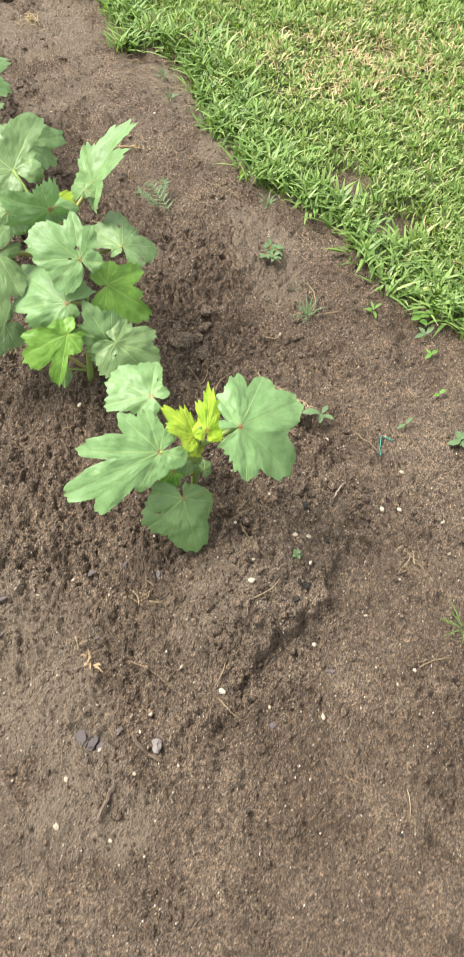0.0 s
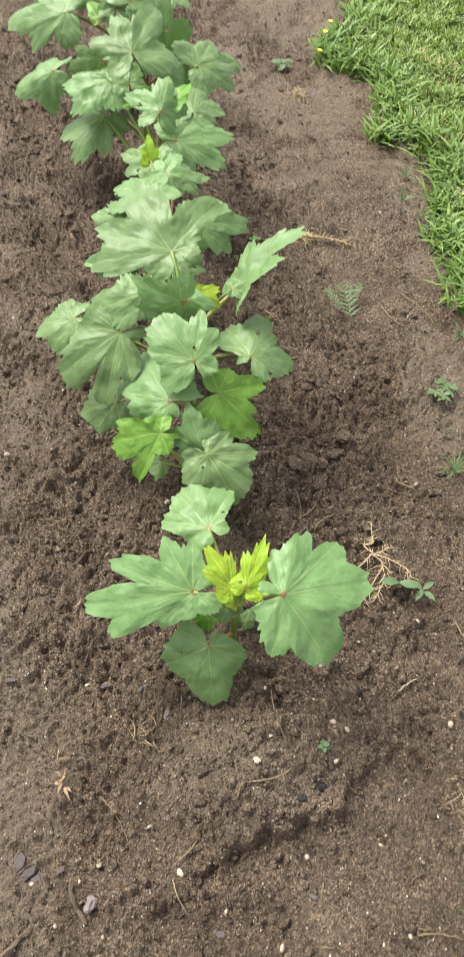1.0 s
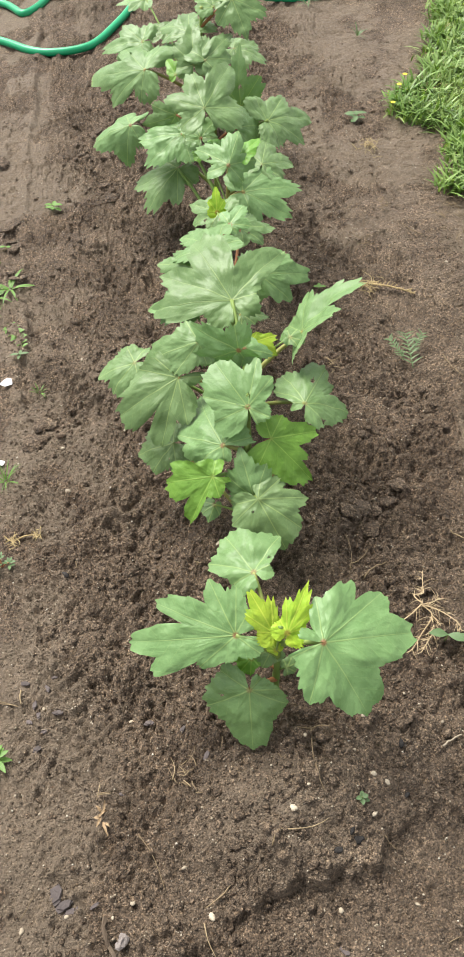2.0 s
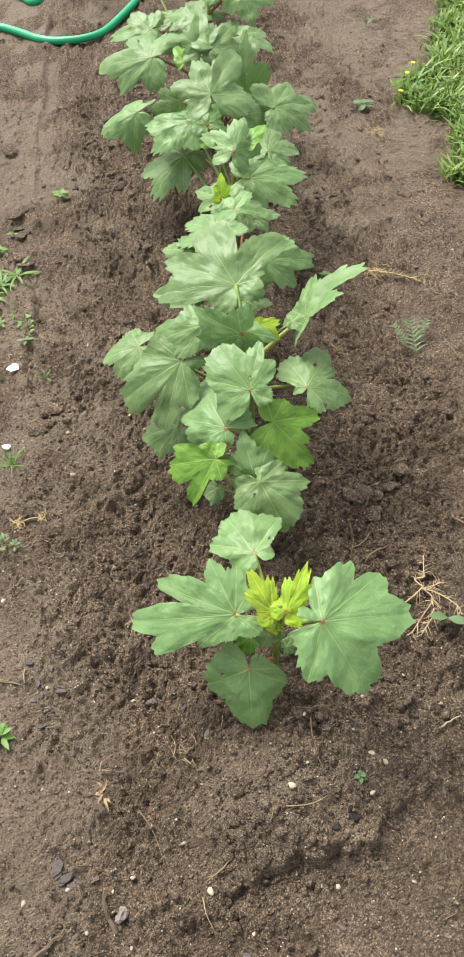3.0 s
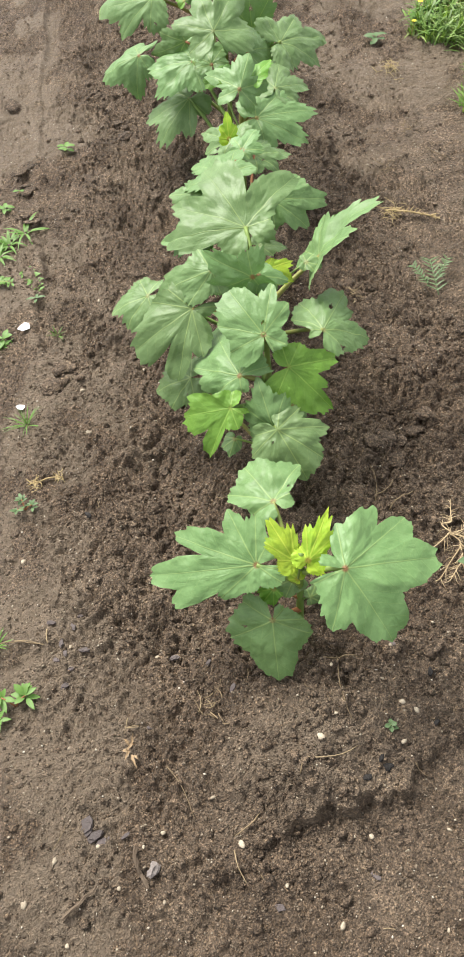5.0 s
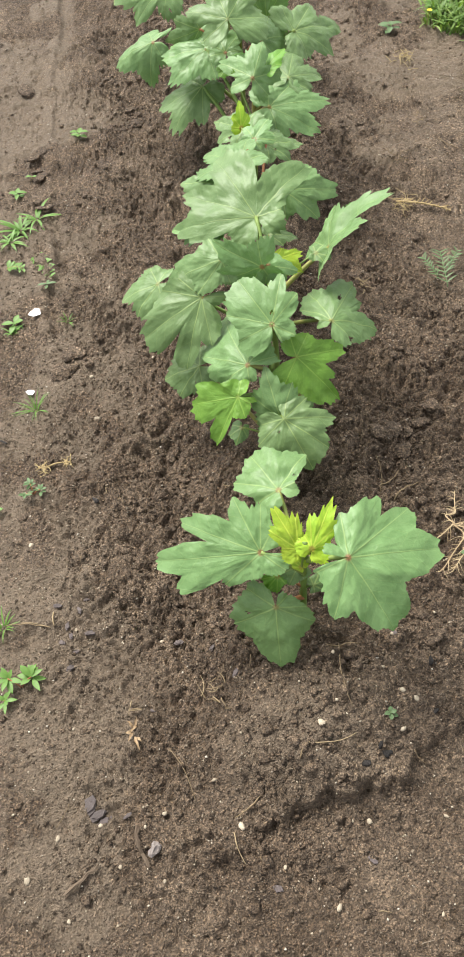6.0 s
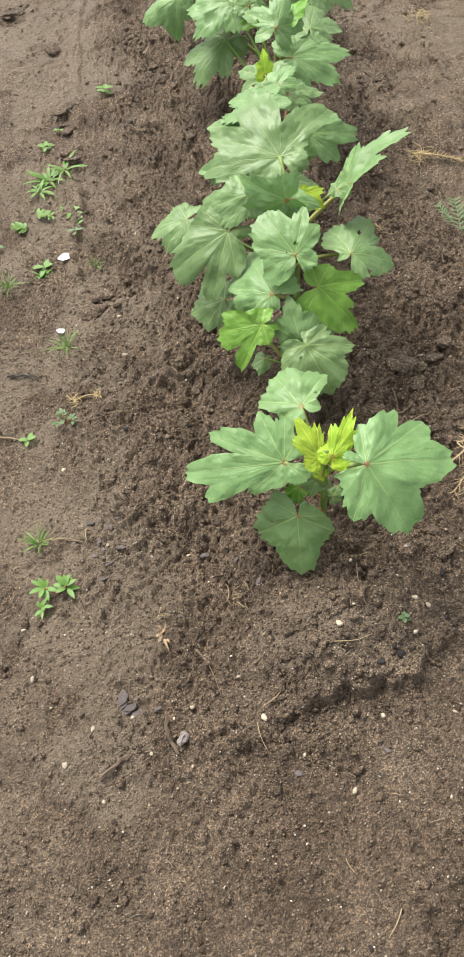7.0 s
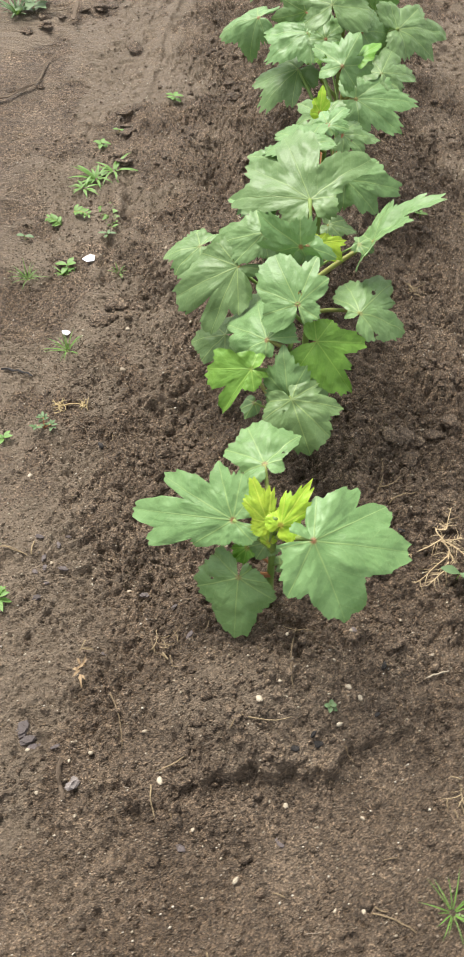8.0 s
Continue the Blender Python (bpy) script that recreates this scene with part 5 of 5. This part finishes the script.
def dead_runner(x, y, label, seed):
    """An uprooted dead grass: crooked runners from a knot, each with side roots."""
    rng = random.Random(seed)
    ob = thing("dead_grass_clump", x, y, label, "dry grass", "dead grass clumps", 0.006)
    runners = [[(0, 0), (-0.026, -0.012), (-0.058, -0.033), (-0.076, -0.044)], [(0, 0), (-0.008, 0.020), (0.007, 0.022), (0.012, 0.038), (0.020, 0.064)],
               [(0, 0), (0.012, -0.017), (-0.010, -0.046), (-0.040, -0.076), (-0.068, -0.076)], [(0.012, -0.017), (0.020, -0.034), (0.029, -0.058)],
               [(0.010, -0.020), (0.008, -0.042), (-0.004, -0.060), (-0.022, -0.080)], [(0, 0), (0.022, 0.006), (0.034, 0.012)], [(0.002, 0), (0.026, -0.010), (0.046, -0.034), (0.05, -0.05)]]
    for line in runners:
        pts = flow([(px + rng.gauss(0, 0.0015), py + rng.gauss(0, 0.0015), max(0.003, 0.010 - 0.05 * math.hypot(px, py) + rng.uniform(0, 0.006))) for px, py in line], 5)
        n = len(pts)
        bm = bmesh.new()
        tube(bm, pts, [0.00108 - 0.0006 * k / n + rng.uniform(0, 0.0002) for k in range(n)], 6)
        stalk = part("stalk", bm, DEAD_ROOT, ob)
        for k in [j for j in range(1, n - 1) for _ in (0, 1)]:
            if rng.random() > 0.6:
                continue
            d = (pts[k + 1] - pts[k - 1]).normalized()
            turn = Matrix.Rotation(rng.choice((-1, 1)) * rng.uniform(0.5, 1.2), 3, "Z") @ d
            reach = rng.uniform(0.006, 0.024)
            end = pts[k] + turn * reach
            end.z = max(0.001, rng.uniform(0.0, 0.008))
            bend = (pts[k] + end) / 2 + Vector((rng.gauss(0, 0.003), rng.gauss(0, 0.003), 0.003))
            bm = bmesh.new()
            tube(bm, arc(pts[k], bend, end, 5), [0.0006 - 0.00009 * j for j in range(5)], 5)
            part("root", bm, DEAD_ROOT, stalk)


def dry_frond(x, y, turn, length, label, seed):
    """A dead seed head: a lying stalk with short bristles."""
    rng = random.Random(seed)
    ob = thing("dead_seed_head", x, y, label, "dry grass", "dead seed heads", 0.009, turn)
    pts = arc((0, 0, 0.002), (length * 0.5, 0.006, 0.007), (length, -0.006, 0.003), 14)
    bm = bmesh.new()
    tube(bm, pts, 0.0018, 5)
    stem = part("stalk", bm, DRY_GRASS, ob)
    for k in range(14):
        for side in (-1, 1):
            bm = bmesh.new()
            a = side * rng.uniform(0.5, 1.2)
            r = length * rng.uniform(0.04, 0.16)
            end = pts[k] + Vector((math.cos(a) * r, math.sin(a) * r, rng.uniform(-0.002, 0.008)))
            tube(bm, arc(pts[k], (pts[k] + end) / 2 + Vector((0, 0, 0.004)), end, 4), [0.0015, 0.0013, 0.0010, 0.0006], 4)
            part("bristle", bm, DRY_GRASS, stem)


def dead_leaf(x, y, size, label, seed):
    """A shrivelled leaf: uneven crumpled fingers drawn together over a hollow."""
    rng = random.Random(seed)
    ob = thing("dead_leaf", x, y, label, "dead leaf", "", 0.005)
    for a, r, w, rise, droop in ((0.5, 0.8, 0.24, 0.7, 1.6), (1.25, 0.95, 0.20, 0.35, -0.9), (2.2, 0.75, 0.26, 0.9, 1.9), (3.0, 0.5, 0.22, 0.5, 1.2), (4.3, 0.85, 0.22, 0.15, -0.6), (5.0, 1.1, 0.17, 0.55, 1.5), (5.5, 0.55, 0.24, 1.1, 2.2)):
        bm = bmesh.new()
        blade(bm, (rng.gauss(0, 0.12) * size, rng.gauss(0, 0.2) * size, 0.001), a, size * r, size * w, rise, droop, 6, rng.uniform(0.5, 1.6))
        for v in bm.verts:
            v.co += Vector((rng.gauss(0, 1), rng.gauss(0, 1), rng.gauss(0, 1))) * size * 0.028
        part("lobe", bm, DEAD_LEAF, ob)


# path beside the ridge
tuft(-0.471, 1.088, 17, 0.062, 0.0095, "spreading clump of broad-bladed green grass", 201, spread=1.7)
tuft(-0.489, 1.040, 11, 0.048, 0.0085, "low clump of broad green grass blades", 202, spread=1.9)
tuft(-0.430, 1.100, 9, 0.068, 0.0090, "green grass with long outstretched blades", 203, spread=1.8)
creeper(-0.432, 0.985, -68, 0.095, 0.026, "creeping green weed with paired oval leaves", 204)
creeper(-0.490, 0.940, -20, 0.040, 0.020, "low pale green weed on the path", 206)
creeper(-0.508, 0.905, 160, 0.030, 0.020, "low pale green weed on the path", 207)
seedling(-0.400, 0.862, 4, 0.020, "small pale green sprout on the path", 205, BLUE_WEED, 0.35)
seedling(-0.578, 0.855, 2, 0.022, "tiny two-leaved green sprout", 199, BLUE_WEED, 0.5)
seedling(-0.484, 1.212, 6, 0.022, "tiny green weed on the path", 208)
seedling(-0.468, 0.772, 10, 0.026, "broad-leaved green weed by a white scrap", 209)
tuft(-0.470, 0.755, 6, 0.030, 0.005, "short grass sprout by a white scrap", 210)
tuft(-0.413, 0.534, 22, 0.044, 0.0024, "fine-bladed grass tuft on the path", 211)
tuft(-0.540, 0.731, 22, 0.042, 0.0024, "fine-bladed grass tuft on the path", 212)
tuft(-0.357, 0.757, 8, 0.026, 0.0026, "sparse small grass tuft on the soil", 213)
rosette(-0.408, 0.338, 3, 0.022, "wilted low weed under dry straw", 214, BLUE_WEED)
dry_clump(-0.392, 0.386, 26, 0.013, "small heap of pale dry chaff", 215, 0.1, DRY_GRASS)
dry_clump(-0.352, 0.398, 22, 0.012, "few pale bits of dry chaff", 198, 0.1, DRY_GRASS)
stick("straw", (-0.392, 0.392), (-0.352, 0.402), 0.0016, DRY_GRASS, "flat pale dry stalk lying on chaff", "straw", "loose straws", 0.05, 197)
seedling(-0.481, 0.318, 5, 0.018, "pale green sprout on the path", 216)
stick("straw", (-0.54, 0.335), (-0.487, 0.322), 0.0013, STRAW, "thin dry straw stalk lying on the soil", "straw", "loose straws", 0.1, 217)
tuft(-0.447, 0.092, 16, 0.045, 0.0034, "fine-bladed green grass tuft on the path", 218)
stick("straw", (-0.44, 0.09), (-0.37, 0.075), 0.0010, STRAW, "thin dry straw stalk lying on the soil", "straw", "loose straws", 0.06, 219)
rosette(-0.412, -0.012, 2, 0.036, "pale green rosette weed on the path", 220)
rosette(-0.436, -0.030, 1, 0.026, "small pale green rosette weed", 221)
rosette(-0.398, 0.003, 1, 0.024, "small pale green rosette weed", 222)
seedling(-0.338, 1.405, 6, 0.024, "small pale green seedling on the path", 223)
seedling(-0.45, 1.26, 2, 0.018, "tiny two-leaved green sprout", 224)
dry_clump(-0.250, -0.075, 3, 0.02, "few crossed bits of dry root", 225)
dry_clump(-0.134, -0.075, 12, 0.030, "small bundle of dry brown roots", 226, 0.3)
dead_leaf(-0.250, -0.108, 0.020, "shrivelled tan dead leaf on the soil", 227)
# between the ridge and the lawn
seedling(0.100, -0.130, 6, 0.010, "tiny pale green clover seedling", 230, BLUE_WEED, 0.7)
feather_weed(0.396, 0.715, 2.0, 0.085, "blue-green weed with narrow paired leaflets", 231)
rosette(0.505, 0.492, 4, 0.030, "low weed with reddish stems and small leaves", 232, BLUE_WEED)
dry_clump(0.515, 0.485, 5, 0.03, "few dry stalks in a low weed", 233)
tuft(0.466, 0.315, 16, 0.045, 0.0034, "blue-green grass tuft with dry stalk", 234, BLUE_WEED)
tuft(0.497, 0.392, 10, 0.026, 0.003, "small blue-green grass tuft", 235, BLUE_WEED)
stick("straw", (0.475, 0.31), (0.515, 0.375), 0.0016, STRAW, "pale dry stalk bent over a tuft", "straw", "loose straws", -0.25, 236, 0.012)
stick("straw", (0.475, 0.30), (0.525, 0.285), 0.0012, STRAW, "thin dry straw stalk lying on the soil", "straw", "loose straws", 0.15, 237)
seedling(0.582, 0.250, 5, 0.026, "yellow-green pointed sprout on bare soil", 238, WEED, 0.25)
seedling(0.655, 0.190, 4, 0.026, "green weed with heart-shaped leaves", 239, WEED, 0.6)
seedling(0.635, 0.150, 3, 0.030, "pale drooping weed leaves on soil", 240, BLUE_WEED, 0.35)
seedling(0.610, 0.105, 3, 0.018, "tiny green sprout on bare soil", 241)
seedling(0.560, 0.025, 2, 0.018, "tiny green sprout on bare soil", 242)
seedling(0.508, -0.084, 6, 0.026, "pale green broad-leaved weed on soil", 243, BLUE_WEED, 0.5)
seedling(0.456, 0.002, 2, 0.020, "faded sprout with dry leaves", 244, BLUE_WEED, 0.35)
seedling(0.323, 0.088, 4, 0.024, "green weed with yellowing lower leaves", 245, BLUE_WEED, 0.4, 0.6)
seedling(0.285, 0.100, 2, 0.032, "low pale green weed leaf", 246, BLUE_WEED, 0.5, 2.8)
dead_runner(0.262, 0.160, "uprooted clump of dead straw-coloured grass runners", 247)
tuft(0.262, -0.358, 16, 0.045, 0.0022, "fine green grass tuft on bare soil", 248)
dry_clump(0.28, -0.22, 9, 0.03, "few scattered dry grass bits", 249, 0.15)
dry_frond(0.358, 1.01, -24, 0.115, "pale dead bristly seed head on soil", 250)
dry_clump(0.372, 1.005, 26, 0.030, "dry frayed grass at a seed head", 251, 0.3, DRY_GRASS)
dry_clump(0.494, 1.585, 26, 0.036, "small dead grass clump on soil", 252, 0.6, DRY_GRASS)
dry_clump(0.228, 0.717, 12, 0.020, "small tuft of reddish dry roots", 253)
dry_clump(0.392, 1.155, 6, 0.030, "thin dry branching stalk on soil", 254, 0.2)
dry_clump(0.470, 1.290, 8, 0.020, "small pale straw tuft on soil", 255, 0.3)
seedling(0.497, 1.741, 7, 0.032, "dull green low weed near the lawn", 256, BLUE_WEED)
seedling(0.250, 0.98, 3, 0.018, "yellowish fallen petal-like sprout", 257)
tuft(0.612, 2.245, 8, 0.04, 0.005, "thin dull grass tuft on soil", 258, BLUE_WEED)
tuft(0.50, 2.52, 8, 0.06, 0.006, "grey-green grass tuft near the hose", 259, BLUE_WEED)
for k, (x, y) in enumerate([(0.62, 1.16), (0.655, 1.22), (0.67, 1.12), (0.64, 1.29), (0.60, 1.235)]):
    dry_clump(x, y, 9, 0.030, "withered grass at the lawn's frayed edge", 260 + k, 0.4)
for k, (x, y) in enumerate([(0.665, 1.18), (0.63, 1.09), (0.655, 0.97), (0.595, 0.63)]):
    tuft(x, y, 9, 0.032, 0.005, "small grey-green tuft at the lawn's edge", 270 + k, BLUE_WEED)
for k, (x, y) in enumerate([(0.765, 0.335), (0.735, 0.41), (0.755, 0.50)]):
    dry_clump(x, y, 8, 0.030, "dead pale runners at the lawn's edge", 280 + k, 0.4)
# dandelion-like weed at the lawn's corner
tuft(0.625, 1.785, 18, 0.060, 0.008, "bright green weed clump at the lawn's corner", 290, spread=1.3)
tuft(0.665, 1.82, 18, 0.060, 0.008, "bright green weed clump at the lawn's corner", 291, spread=1.3)


def yellow_flower(x, y, height, seed):
    ob = thing("yellow_flower", x, y, "small yellow flower on a thin green stem", "flower", "yellow flowers")
    bm = bmesh.new()
    tube(bm, arc((0, 0, 0), (0.003, 0, height * 0.6), (0.004, 0.002, height), 5), 0.0010, 5)
    part("stem", bm, STALK, ob)
    for k in range(7):
        bm = bmesh.new()
        oval(bm, (0.004, 0.002, height), k * 0.9, 0.008, 0.0045, 0.3)
        part("petal", bm, YELLOW, ob)


yellow_flower(0.650, 1.835, 0.055, 1)
yellow_flower(0.628, 1.805, 0.045, 2)
yellow_flower(0.598, 1.745, 0.040, 3)
# leafy weed at the far end of the path
tuft(-0.84, 1.81, 22, 0.085, 0.010, "dark green weed clump at the path's end", 300, BLUE_WEED, 1.0)
seedling(-0.80, 1.84, 8, 0.06, "dark green leafy weed at the path's end", 301, BLUE_WEED, 0.5)
